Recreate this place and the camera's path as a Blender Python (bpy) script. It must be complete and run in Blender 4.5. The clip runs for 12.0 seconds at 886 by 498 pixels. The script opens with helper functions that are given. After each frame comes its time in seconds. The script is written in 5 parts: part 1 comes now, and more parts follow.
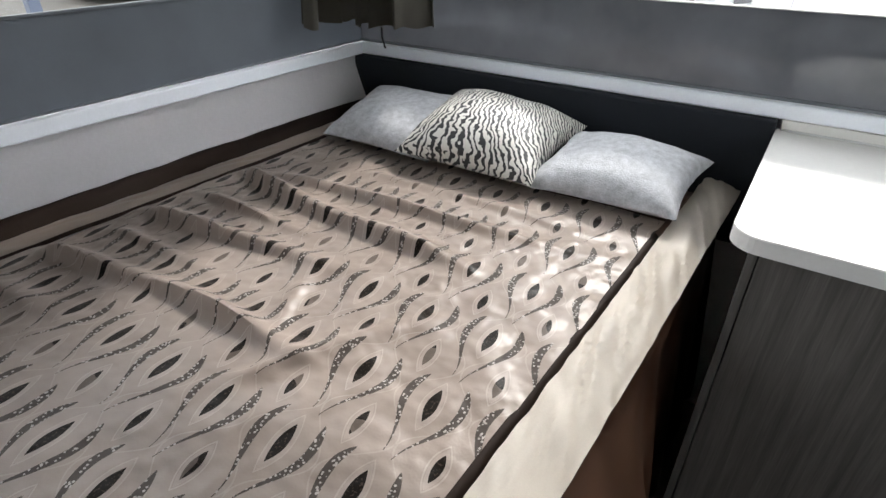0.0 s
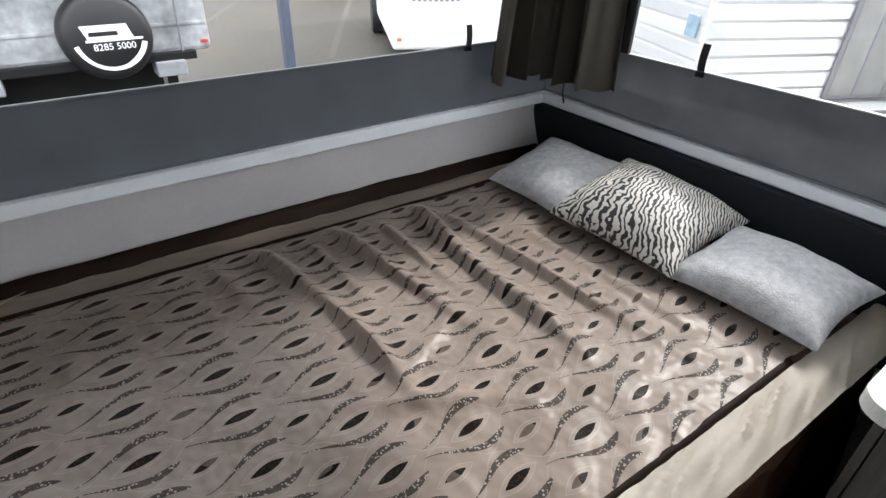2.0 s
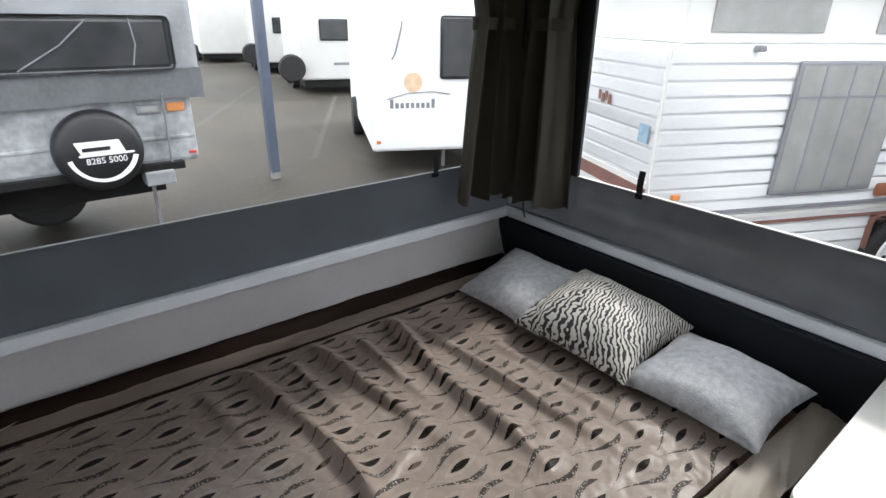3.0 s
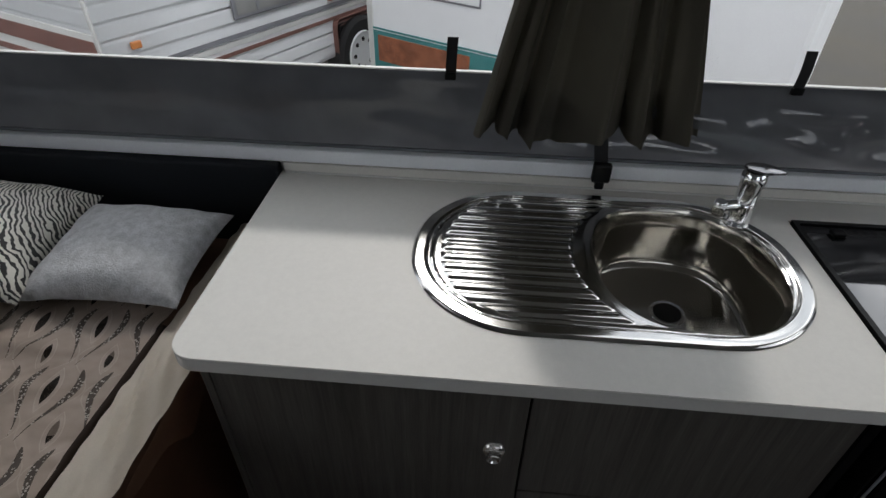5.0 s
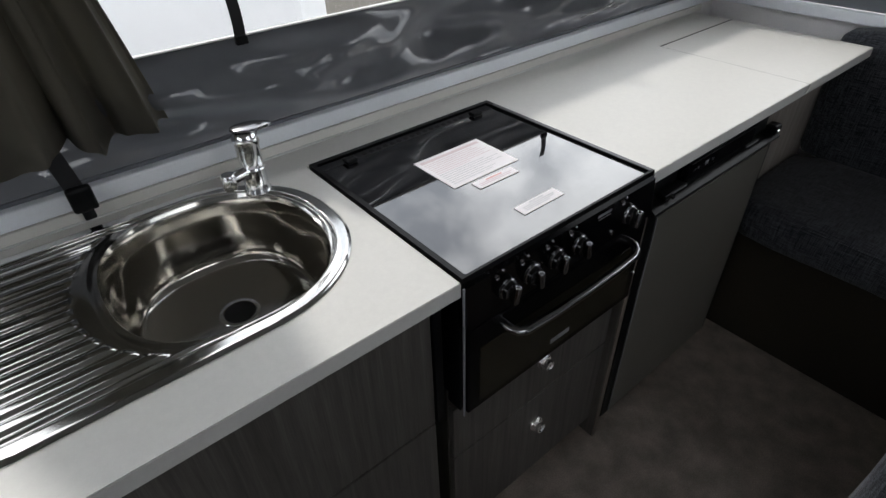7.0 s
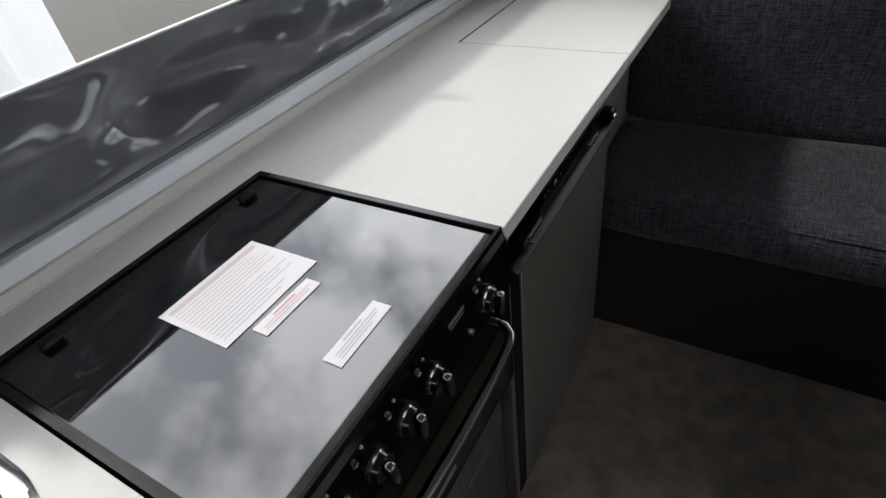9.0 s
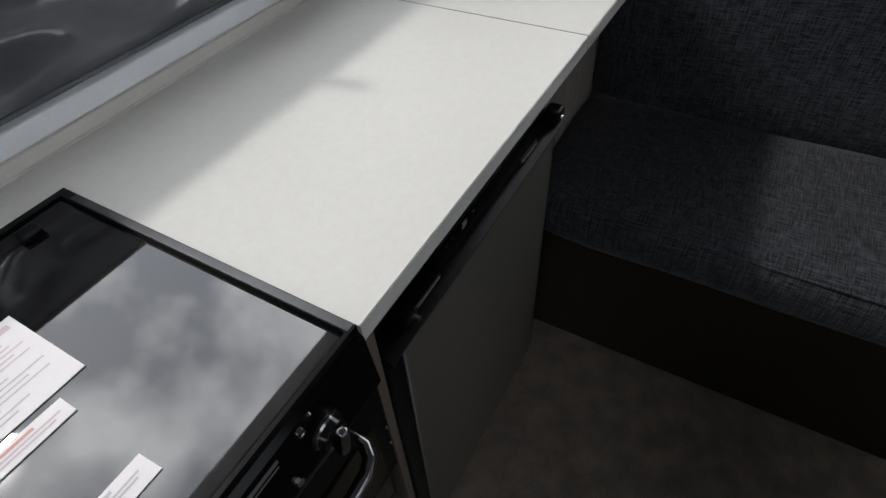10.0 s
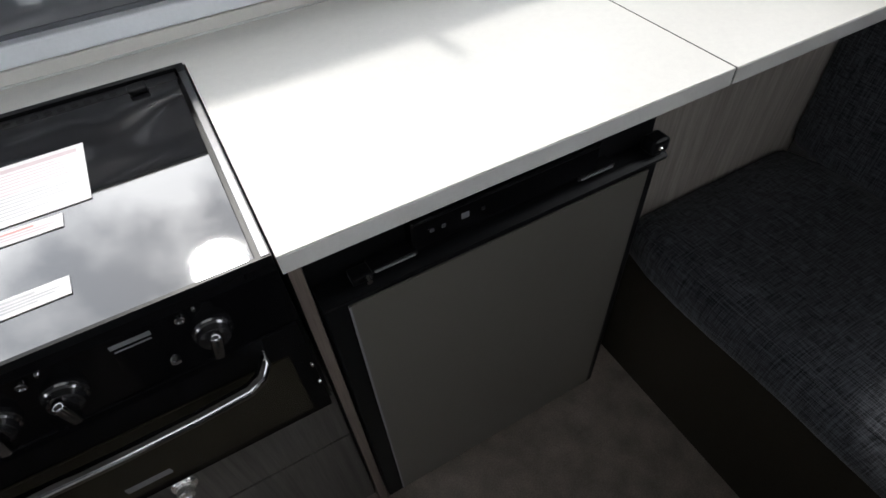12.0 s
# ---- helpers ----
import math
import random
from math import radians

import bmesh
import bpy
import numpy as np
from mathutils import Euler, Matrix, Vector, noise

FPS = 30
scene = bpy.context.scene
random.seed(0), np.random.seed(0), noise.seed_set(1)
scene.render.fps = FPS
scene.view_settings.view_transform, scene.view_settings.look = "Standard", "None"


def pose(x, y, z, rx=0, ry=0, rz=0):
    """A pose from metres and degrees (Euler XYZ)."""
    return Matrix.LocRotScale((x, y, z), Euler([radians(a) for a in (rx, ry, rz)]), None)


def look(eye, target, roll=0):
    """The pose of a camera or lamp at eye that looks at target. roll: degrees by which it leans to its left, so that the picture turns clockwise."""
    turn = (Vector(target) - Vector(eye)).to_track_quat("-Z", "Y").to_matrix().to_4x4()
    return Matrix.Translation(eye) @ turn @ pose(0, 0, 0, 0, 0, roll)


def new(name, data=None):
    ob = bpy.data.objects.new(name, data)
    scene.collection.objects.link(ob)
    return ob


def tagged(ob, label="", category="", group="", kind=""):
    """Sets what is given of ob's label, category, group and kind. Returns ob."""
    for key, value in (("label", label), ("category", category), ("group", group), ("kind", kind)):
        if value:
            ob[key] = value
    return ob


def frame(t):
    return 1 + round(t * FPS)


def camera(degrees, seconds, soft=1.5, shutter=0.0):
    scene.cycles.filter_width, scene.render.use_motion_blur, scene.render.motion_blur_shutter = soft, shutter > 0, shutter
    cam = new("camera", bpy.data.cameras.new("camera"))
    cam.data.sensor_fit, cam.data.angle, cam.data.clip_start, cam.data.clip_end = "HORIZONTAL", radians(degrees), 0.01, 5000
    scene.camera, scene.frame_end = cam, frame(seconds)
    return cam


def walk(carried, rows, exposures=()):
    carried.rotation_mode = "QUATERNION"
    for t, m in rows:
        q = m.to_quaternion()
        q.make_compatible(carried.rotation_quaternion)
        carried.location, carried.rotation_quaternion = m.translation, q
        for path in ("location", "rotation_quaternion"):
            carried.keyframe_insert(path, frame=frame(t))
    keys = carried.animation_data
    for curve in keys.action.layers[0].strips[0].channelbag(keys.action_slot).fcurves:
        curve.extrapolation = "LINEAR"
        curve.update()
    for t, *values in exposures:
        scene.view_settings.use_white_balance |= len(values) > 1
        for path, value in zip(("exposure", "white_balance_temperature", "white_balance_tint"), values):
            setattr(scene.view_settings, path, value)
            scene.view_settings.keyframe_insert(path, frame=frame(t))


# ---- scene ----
cam = camera(78.5, 12.0)
PATH = [
    (0, (0.106, -1.441, 1.309), (-0.846, -0.021, 0.27), 0.2),
    (0.5, (0.124, -1.357, 1.371), (-1.099, -0.248, 0.241), 0.7),
    (1, (0.121, -1.383, 1.38), (-1.158, -0.481, 0.134), -0.8),
    (1.5, (0.131, -1.416, 1.424), (-1.204, -0.505, 0.246), 0.7),
    (2, (0.153, -1.445, 1.504), (-1.197, -0.424, 0.438), 1.8),
    (2.5, (0.171, -1.453, 1.601), (-1.253, -0.373, 0.704), 1.6),
    (2.7, (0.196, -1.47, 1.636), (-1.276, -0.362, 0.856), 1.7),
    (4.3, (0.344, -1.3, 1.631), (-0.299, 0.268, 0.569), 0.3),
    (4.5, (0.371, -1.258, 1.606), (-0.077, 0.34, 0.49), 1.3),
    (4.8, (0.463, -1.149, 1.578), (0.232, 0.428, 0.37), 1.4),
    (5, (0.536, -1.11, 1.54), (0.417, 0.473, 0.324), 1.0),
    (5.5, (0.528, -1.053, 1.485), (0.882, 0.465, 0.231), 2.1),
    (6, (0.545, -0.997, 1.451), (1.293, 0.331, 0.155), 1.7),
    (6.5, (0.655, -1.04, 1.442), (1.524, 0.259, 0.195), -0.7),
    (7, (0.787, -1.061, 1.438), (1.773, 0.188, 0.226), -1.9),
    (7.2, (0.831, -1.062, 1.439), (1.839, 0.151, 0.21), -3.6),
    (7.5, (0.852, -1.038, 1.432), (1.949, 0.078, 0.188), -4.0),
    (7.7, (0.863, -0.995, 1.417), (2.046, 0.057, 0.193), -4.9),
    (9.3, (1.245, -0.863, 1.37), (2.529, -0.018, 0.09), -7.9),
    (9.5, (1.322, -0.859, 1.364), (2.591, -0.061, 0.039), -6.8),
    (10, (1.473, -0.842, 1.351), (2.627, -0.104, -0.107), -4.3),
    (10.5, (1.596, -0.91, 1.316), (2.415, 0.063, -0.228), -5.0),
    (11, (1.658, -0.974, 1.302), (2.268, 0.147, -0.239), -1.3),
    (11.2, (1.669, -0.983, 1.306), (2.221, 0.17, -0.232), -0.4),
    (11.5, (1.676, -0.999, 1.3), (2.185, 0.199, -0.219), -1.0),
    (12, (1.687, -1.022, 1.329), (2.275, 0.182, -0.156), -4.3),
]
walk(cam, [(t, look(eye, target, roll)) for t, eye, target, roll in PATH],
     [(0, 1.45), (1.5, 1.28), (2.5, 0.95), (4.5, 0.05), (5.0, -0.3), (5.5, -0.6), (6.0, -0.4), (6.5, -0.05), (7.5, 0.5), (9.5, 0.3), (10.5, 0.1), (11.2, 0.45), (12, 0.8)])

# ---- light ----
SUN_FROM = Vector((-0.070, 0.722, 0.688)).normalized()
sun = new("sun", bpy.data.lights.new("sun", "SUN"))
sun.data.energy, sun.data.angle, sun.data.color = 1.55, radians(5.0), (1.0, 0.97, 0.93)
sun.matrix_world = look(SUN_FROM * 30, (0, 0, 0))

world = bpy.data.worlds.new("overcast")
scene.world = world
world.use_nodes = True
wn, wl = world.node_tree.nodes, world.node_tree.links
sky = wn.new("ShaderNodeTexSky")
sky.sky_type, sky.sun_disc = "NISHITA", False
sky.sun_elevation, sky.sun_rotation = math.asin(SUN_FROM.z), math.atan2(SUN_FROM.x, SUN_FROM.y)
coord = wn.new("ShaderNodeTexCoord")
clouds = wn.new("ShaderNodeTexNoise")
clouds.inputs["Scale"].default_value, clouds.inputs["Detail"].default_value = 5.0, 8
wl.new(coord.outputs["Generated"], clouds.inputs["Vector"])
cramp = wn.new("ShaderNodeValToRGB")
cramp.color_ramp.elements[0].position, cramp.color_ramp.elements[0].color = 0.41, (8.0, 8.4, 9.0, 1)
cramp.color_ramp.elements[1].position, cramp.color_ramp.elements[1].color = 0.61, (22.0, 22.1, 22.3, 1)
wl.new(clouds.outputs["Fac"], cramp.inputs["Fac"])
wmix = wn.new("ShaderNodeMix")
wmix.data_type = "RGBA"
wmix.inputs["Factor"].default_value = 0.85
wl.new(sky.outputs["Color"], wmix.inputs["A"])
wl.new(cramp.outputs["Color"], wmix.inputs["B"])
wl.new(wmix.outputs["Result"], wn["Background"].inputs["Color"])
wn["Background"].inputs["Strength"].default_value = 0.15


# ---- materials ----
class Val:
    """A number in a node tree, with plain arithmetic."""

    def __init__(self, tree, socket):
        self.tree, self.socket = tree, socket

    def op(self, kind, other=None, third=None):
        n = self.tree.nodes.new("ShaderNodeMath")
        n.operation = kind
        for i, v in enumerate((self, other, third)):
            if isinstance(v, Val):
                self.tree.links.new(v.socket, n.inputs[i])
            elif v is not None:
                n.inputs[i].default_value = v
        return Val(self.tree, n.outputs[0])

    def __add__(self, o): return self.op("ADD", o)
    def __sub__(self, o): return self.op("SUBTRACT", o)
    def __mul__(self, o): return self.op("MULTIPLY", o)
    def __truediv__(self, o): return self.op("DIVIDE", o)
    def lt(self, o): return self.op("LESS_THAN", o)
    def gt(self, o): return self.op("GREATER_THAN", o)
    def mag(self): return self.op("ABSOLUTE")
    def cos(self): return self.op("COSINE")
    def top(self, o): return self.op("MAXIMUM", o)
    def low(self, o): return self.op("MINIMUM", o)
    def wrap(self, a, b): return self.op("WRAP", a, b)


def base(name):
    m = bpy.data.materials.new(name)
    m.use_nodes = True
    t = m.node_tree
    return m, t, t.nodes["Principled BSDF"]


def coords(t, scale=(1, 1, 1)):
    c = t.nodes.new("ShaderNodeTexCoord")
    mp = t.nodes.new("ShaderNodeMapping")
    mp.inputs["Scale"].default_value = scale
    t.links.new(c.outputs["Object"], mp.inputs["Vector"])
    return mp.outputs["Vector"]


def grain(t, vec, scale, detail=4, rough=0.55, distort=0.0):
    n = t.nodes.new("ShaderNodeTexNoise")
    n.inputs["Scale"].default_value, n.inputs["Detail"].default_value = scale, detail
    n.inputs["Roughness"].default_value, n.inputs["Distortion"].default_value = rough, distort
    t.links.new(vec, n.inputs["Vector"])
    return n.outputs["Fac"]


def ramp(t, fac, stops):
    r = t.nodes.new("ShaderNodeValToRGB")
    e = r.color_ramp.elements
    while len(e) < len(stops):
        e.new(0.5)
    for el, (p, c) in zip(e, stops):
        el.position, el.color = p, (*c, 1) if len(c) == 3 else c
    t.links.new(fac, r.inputs["Fac"])
    return r.outputs["Color"]


def mixc(t, fac, a, b, mode="MIX"):
    n = t.nodes.new("ShaderNodeMix")
    n.data_type, n.blend_type = "RGBA", mode
    for s, v in ((n.inputs["Factor"], fac), (n.inputs["A"], a), (n.inputs["B"], b)):
        if isinstance(v, Val):
            v = v.socket
        if isinstance(v, bpy.types.NodeSocket):
            t.links.new(v, s)
        elif isinstance(v, tuple):
            s.default_value = (*v, 1)
        else:
            s.default_value = v
    return n.outputs["Result"]


def bumped(t, b, height, strength, dist=0.002):
    n = t.nodes.new("ShaderNodeBump")
    n.inputs["Strength"].default_value, n.inputs["Distance"].default_value = strength, dist
    t.links.new(height, n.inputs["Height"])
    t.links.new(n.outputs["Normal"], b.inputs["Normal"])


def mat(name, col, rough=0.5, metal=0.0, var=0.12, scale=4.0, fine=150.0, bump=0.15, dist=0.001, stretch=(1, 1, 1), spec=0.5, coat=0.0):
    m, t, b = base(name)
    v = coords(t, stretch)
    big, small = grain(t, v, scale, 5), grain(t, v, fine, 3)
    dark = tuple(c * (1 - var) for c in col)
    light = tuple(min(1, c * (1 + var)) for c in col)
    c1 = ramp(t, big, [(0.3, dark), (0.7, light)])
    c2 = ramp(t, small, [(0.3, (1 - var,) * 3), (0.7, (1, 1, 1))])
    t.links.new(mixc(t, 1.0, c1, c2, "MULTIPLY"), b.inputs["Base Color"])
    r = ramp(t, big, [(0.2, (max(0.02, rough * 0.85),) * 3), (0.8, (min(1, rough * 1.15),) * 3)])
    t.links.new(r, b.inputs["Roughness"])
    b.inputs["Metallic"].default_value, b.inputs["Specular IOR Level"].default_value = metal, spec
    b.inputs["Coat Weight"].default_value = coat
    b.inputs["Coat Roughness"].default_value = 0.06
    if bump:
        bumped(t, b, small, bump, dist)
    return m


def weave(name, dark, light, thread=900.0, rough=0.9, streak=1.0):
    """Woven cloth with slubby threads both ways."""
    m, t, b = base(name)
    a = grain(t, coords(t, (0.06, 1, 0.06)), thread * 0.5, 2)
    c = grain(t, coords(t, (1, 0.06, 1)), thread * 0.5, 2)
    h = Val(t, a) * 0.5 + Val(t, c) * 0.5
    t.links.new(ramp(t, h.socket, [(0.40, dark), (0.62, light)]), b.inputs["Base Color"])
    b.inputs["Roughness"].default_value = rough
    b.inputs["Sheen Weight"].default_value = 0.15 * streak
    bumped(t, b, h.socket, 0.5, 0.002)
    return m


def wood(name, dark, mid, rough=0.5):
    m, t, b = base(name)
    v = coords(t, (26, 26, 0.9))
    g = grain(t, v, 3.0, 6, 0.6, 0.4)
    f = grain(t, coords(t, (160, 160, 4)), 4.0, 3)
    c = ramp(t, g, [(0.3, dark), (0.7, mid)])
    t.links.new(mixc(t, 0.6, c, ramp(t, f, [(0.35, (0.6, 0.58, 0.56)), (0.6, (1, 1, 1))]), "MULTIPLY"), b.inputs["Base Color"])
    b.inputs["Roughness"].default_value = rough
    bumped(t, b, f, 0.2, 0.0006)
    return m


M_bench = mat("speckled_laminate", (0.66, 0.65, 0.615), 0.5, var=0.03, scale=90, fine=420, bump=0.03)
M_edge = mat("laminate_edge", (0.56, 0.555, 0.535), 0.5, var=0.04)
M_upstand = mat("beige_upstand", (0.68, 0.66, 0.62), 0.45, var=0.04)
M_rail = mat("painted_rail", (0.84, 0.87, 0.91), 0.4, var=0.04, scale=6)
M_shell = mat("fibreglass_shell", (0.86, 0.84, 0.845), 0.5, var=0.05, scale=3, bump=0.05)
M_head = mat("black_vinyl", (0.011, 0.014, 0.019), 0.7, var=0.2, scale=8, fine=300, bump=0.3, spec=0.25)
M_canvas = mat("grey_canvas", (0.125, 0.137, 0.150), 0.6, var=0.12, scale=5, fine=600, bump=0.3)
M_ceiling = mat("ceiling_vinyl", (0.38, 0.38, 0.37), 0.8, var=0.05)
M_binding = mat("black_binding", (0.01, 0.01, 0.012), 0.5)
M_wood = wood("charcoal_woodgrain", (0.046, 0.043, 0.039), (0.112, 0.105, 0.096))
M_panel = wood("taupe_woodgrain", (0.24, 0.215, 0.195), (0.38, 0.35, 0.315))
M_strip = wood("brown_edging", (0.10, 0.08, 0.068), (0.17, 0.14, 0.12))
M_floor = mat("brown_carpet", (0.25, 0.215, 0.185), 0.95, var=0.3, scale=14, fine=260, bump=0.9, dist=0.004)
M_plinth = mat("dark_brown_plinth", (0.026, 0.022, 0.016), 0.6, var=0.15, spec=0.2)
M_sofa = weave("charcoal_slub_fabric", (0.009, 0.010, 0.012), (0.068, 0.072, 0.083), 900, streak=0.8)
M_sofa.node_tree.nodes["Principled BSDF"].inputs["Specular IOR Level"].default_value = 0.12
M_pillow = mat("silver_chenille", (0.54, 0.55, 0.565), 0.85, var=0.20, scale=55, fine=260, bump=0.7, dist=0.003)
M_cream = mat("cream_satin", (0.72, 0.655, 0.565), 0.55, var=0.06, scale=10, fine=500, bump=0.1)
M_beige = mat("beige_satin", (0.43, 0.355, 0.295), 0.42, var=0.06, scale=10, fine=500, bump=0.1)
M_choc = mat("chocolate_satin", (0.115, 0.058, 0.034), 0.38, var=0.2, scale=8, fine=500, bump=0.1)
M_trim = mat("brown_piping", (0.034, 0.020, 0.014), 0.65, spec=0.2)
M_curtain = mat("olive_curtain", (0.118, 0.110, 0.088), 0.75, var=0.12, scale=6, fine=900, bump=0.35)
M_steel = mat("brushed_steel", (0.66, 0.655, 0.635), 0.13, metal=1, var=0.04, scale=5, fine=900, bump=0.008, dist=0.0003, stretch=(0.05, 1, 1))
M_bowl = mat("polished_steel", (0.60, 0.58, 0.54), 0.12, metal=1, var=0.04, bump=0.0)
M_chrome = mat("chrome", (0.86, 0.87, 0.88), 0.12, metal=1, var=0.02, bump=0)
M_darkchrome = mat("dark_chrome", (0.27, 0.27, 0.28), 0.16, metal=1, var=0.05, bump=0)
M_nickel = mat("polished_nickel", (0.86, 0.85, 0.83), 0.20, metal=0.85, var=0.05, bump=0)
M_black = mat("black_enamel", (0.003, 0.003, 0.0035), 0.12, var=0.2, bump=0.02, spec=0.09)
M_matte = mat("matt_black_plastic", (0.0045, 0.0048, 0.0055), 0.34, var=0.2, spec=0.14)
M_rim = mat("dark_metal_trim", (0.10, 0.10, 0.105), 0.36, metal=0.9, var=0.1, scale=12, bump=0.02)
M_shelf = mat("grey_black_plastic", (0.013, 0.013, 0.015), 0.45, var=0.2, spec=0.18)
M_mark = mat("grey_print", (0.16, 0.16, 0.17), 0.5, var=0.1)
M_knob = mat("glossy_knob_plastic", (0.008, 0.008, 0.009), 0.16, var=0.1, bump=0, spec=0.5)
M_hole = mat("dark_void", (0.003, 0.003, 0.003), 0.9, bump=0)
M_oven = mat("smoked_oven_glass", (0.017, 0.015, 0.010), 0.10, var=0.1, bump=0, spec=0.3)
M_fridge = mat("grey_steel_door", (0.125, 0.119, 0.103), 0.42, metal=0.3, var=0.05, scale=3, fine=700, bump=0.05, dist=0.0005)
M_paper = mat("white_paper", (0.80, 0.77, 0.79), 0.55, var=0.02)
M_ink = mat("pale_red_ink", (0.67, 0.56, 0.58), 0.7, var=0.05)
M_greyink = mat("grey_ink", (0.56, 0.56, 0.57), 0.7, var=0.05)
M_redink = mat("red_ink", (0.70, 0.38, 0.35), 0.7, var=0.05)
M_white = mat("white_aluminium", (0.86, 0.87, 0.88), 0.45, var=0.03, scale=2)
M_offwhite = mat("weathered_white", (0.62, 0.62, 0.60), 0.55, var=0.06, scale=2)
M_grime = mat("grimy_grey_paint", (0.36, 0.375, 0.39), 0.42, var=0.40, scale=3.2, fine=11, bump=0.05)
M_tent = mat("faded_tent_canvas", (0.28, 0.29, 0.305), 0.85, var=0.16, scale=2.5, fine=30)
M_greycloth = mat("grey_tent_canvas", (0.25, 0.255, 0.26), 0.85, var=0.10, scale=2)
M_tint = mat("tinted_window", (0.040, 0.042, 0.045), 0.12, var=0.35, scale=3, bump=0)
M_blind = mat("curtained_window", (0.30, 0.30, 0.29), 0.2, var=0.15, scale=4, bump=0)
M_rubber = mat("tyre_rubber", (0.022, 0.022, 0.023), 0.85, var=0.2)
M_cover = mat("black_wheel_cover", (0.014, 0.014, 0.016), 0.45, var=0.2)
M_amber = mat("amber_lens", (0.62, 0.24, 0.08), 0.25, var=0.1)
M_faded = mat("faded_orange", (0.72, 0.52, 0.36), 0.5, var=0.15, scale=14)
M_redlens = mat("red_lens", (0.55, 0.05, 0.04), 0.3, var=0.1)
M_maroon = mat("maroon_stripe", (0.20, 0.095, 0.078), 0.5, var=0.15)
M_greystripe = mat("grey_stripe", (0.22, 0.22, 0.24), 0.5, var=0.1)
M_teal = mat("teal_stripe", (0.06, 0.24, 0.24), 0.5, var=0.15)
M_rust = mat("rusty_patch", (0.34, 0.12, 0.06), 0.7, var=0.35, scale=12)
M_bluepost = mat("blue_grey_post", (0.085, 0.105, 0.150), 0.6, var=0.15)
M_skyblue = mat("sticker_blue", (0.28, 0.40, 0.50), 0.5, var=0.2, scale=20)
M_ground = mat("dusty_concrete", (0.048, 0.041, 0.029), 0.75, var=0.45, scale=0.7, fine=30, bump=0.3, dist=0.01)
M_line = mat("worn_line_paint", (0.085, 0.079, 0.066), 0.9, var=0.2, scale=6)

# glossy clear film over the grey skirt
M_film, t, b = base("clear_film_over_canvas")
g = grain(t, coords(t), 7, 3)
t.links.new(ramp(t, g, [(0.3, (0.078, 0.083, 0.093)), (0.7, (0.125, 0.131, 0.144))]), b.inputs["Base Color"])
b.inputs["Roughness"].default_value = 0.35
b.inputs["Coat Weight"].default_value, b.inputs["Coat Roughness"].default_value, b.inputs["Coat IOR"].default_value = 1.0, 0.012, 1.82

# clear vinyl window: nearly all light passes straight through
M_vinyl, t, b = base("clear_vinyl")
out = t.nodes["Material Output"]
tr, gl, fr, mx = (t.nodes.new("ShaderNode" + k) for k in ("BsdfTransparent", "BsdfGlossy", "Fresnel", "MixShader"))
tr.inputs["Color"].default_value = (0.93, 0.94, 0.95, 1)
gl.inputs["Roughness"].default_value, fr.inputs["IOR"].default_value = 0.04, 1.25
t.links.new(fr.outputs[0], mx.inputs[0])
t.links.new(tr.outputs[0], mx.inputs[1])
t.links.new(gl.outputs[0], mx.inputs[2])
t.links.new(mx.outputs[0], out.inputs["Surface"])

# black glass lid of the cooker
M_lid, t, b = base("black_glass")
b.inputs["Base Color"].default_value = (0.004, 0.004, 0.005, 1)
sm = grain(t, coords(t, (1, 3, 1)), 9, 4)
t.links.new(ramp(t, sm, [(0.35, (0.02,) * 3), (0.8, (0.075,) * 3)]), b.inputs["Roughness"])
b.inputs["IOR"].default_value, b.inputs["Coat Weight"].default_value, b.inputs["Coat IOR"].default_value = 1.6, 0.9, 1.75
b.inputs["Coat Roughness"].default_value = 0.02

# quilt: rows of dark leaf eyes with pale outlines and speckled curling bands
M_quilt, t, b = base("leaf_eye_jacquard")
uvn = t.nodes.new("ShaderNodeUVMap")
sep = t.nodes.new("ShaderNodeSeparateXYZ")
t.links.new(uvn.outputs[0], sep.inputs[0])
PX, PY = 0.1195, 0.1535
qx, qy = Val(t, sep.outputs[0]), Val(t, sep.outputs[1])
wob = (Val(t, grain(t, uvn.outputs[0], 5, 2)) - 0.5) * 0.012
bx, by = (qx + wob).wrap(PX / 2, -PX / 2), (qy + wob).wrap(PY / 2, -PY / 2)
sx, sy = (qx + wob + PX / 2).wrap(PX / 2, -PX / 2), (qy + wob + PY / 2).wrap(PY / 2, -PY / 2)


def leaf(x, y, w, h):
    """Positive inside a pointed leaf of half width w and half length h."""
    return (((y / h) * (y / h)) * -1 + 1) * w - (x + y * 0.12).mag()


core = leaf(bx, by, 0.0085, 0.030).gt(0)
ring = leaf(bx, by, 0.0135, 0.042).gt(0)
core2 = leaf(sx, sy, 0.0068, 0.022).gt(0)
ring2 = leaf(sx, sy, 0.0108, 0.032).gt(0)


def swirl(side, y):
    """A speckled comma beside the eye, thin at its tail and thick at its head."""
    xx = bx * side
    k = math.pi / 0.108
    shift, lo, hi, amp = (0.014, -0.092, 0.048, 0.0180) if side < 0 else (0.004, -0.098, 0.048, 0.0170)
    curve = ((y - shift) * k).cos() * amp + amp + 0.008
    lean = ((y - shift) * k - math.pi / 2).cos().mag() * 0.25 + 1
    s1 = (y - lo) / (hi - lo)
    thick = (s1 * s1 * 0.0175 * ((s1 * s1 * s1) * -1 + 1) + 0.0006) * lean
    return ((xx - curve).mag() - thick).lt(0).low(y.gt(lo)).low(y.lt(hi))


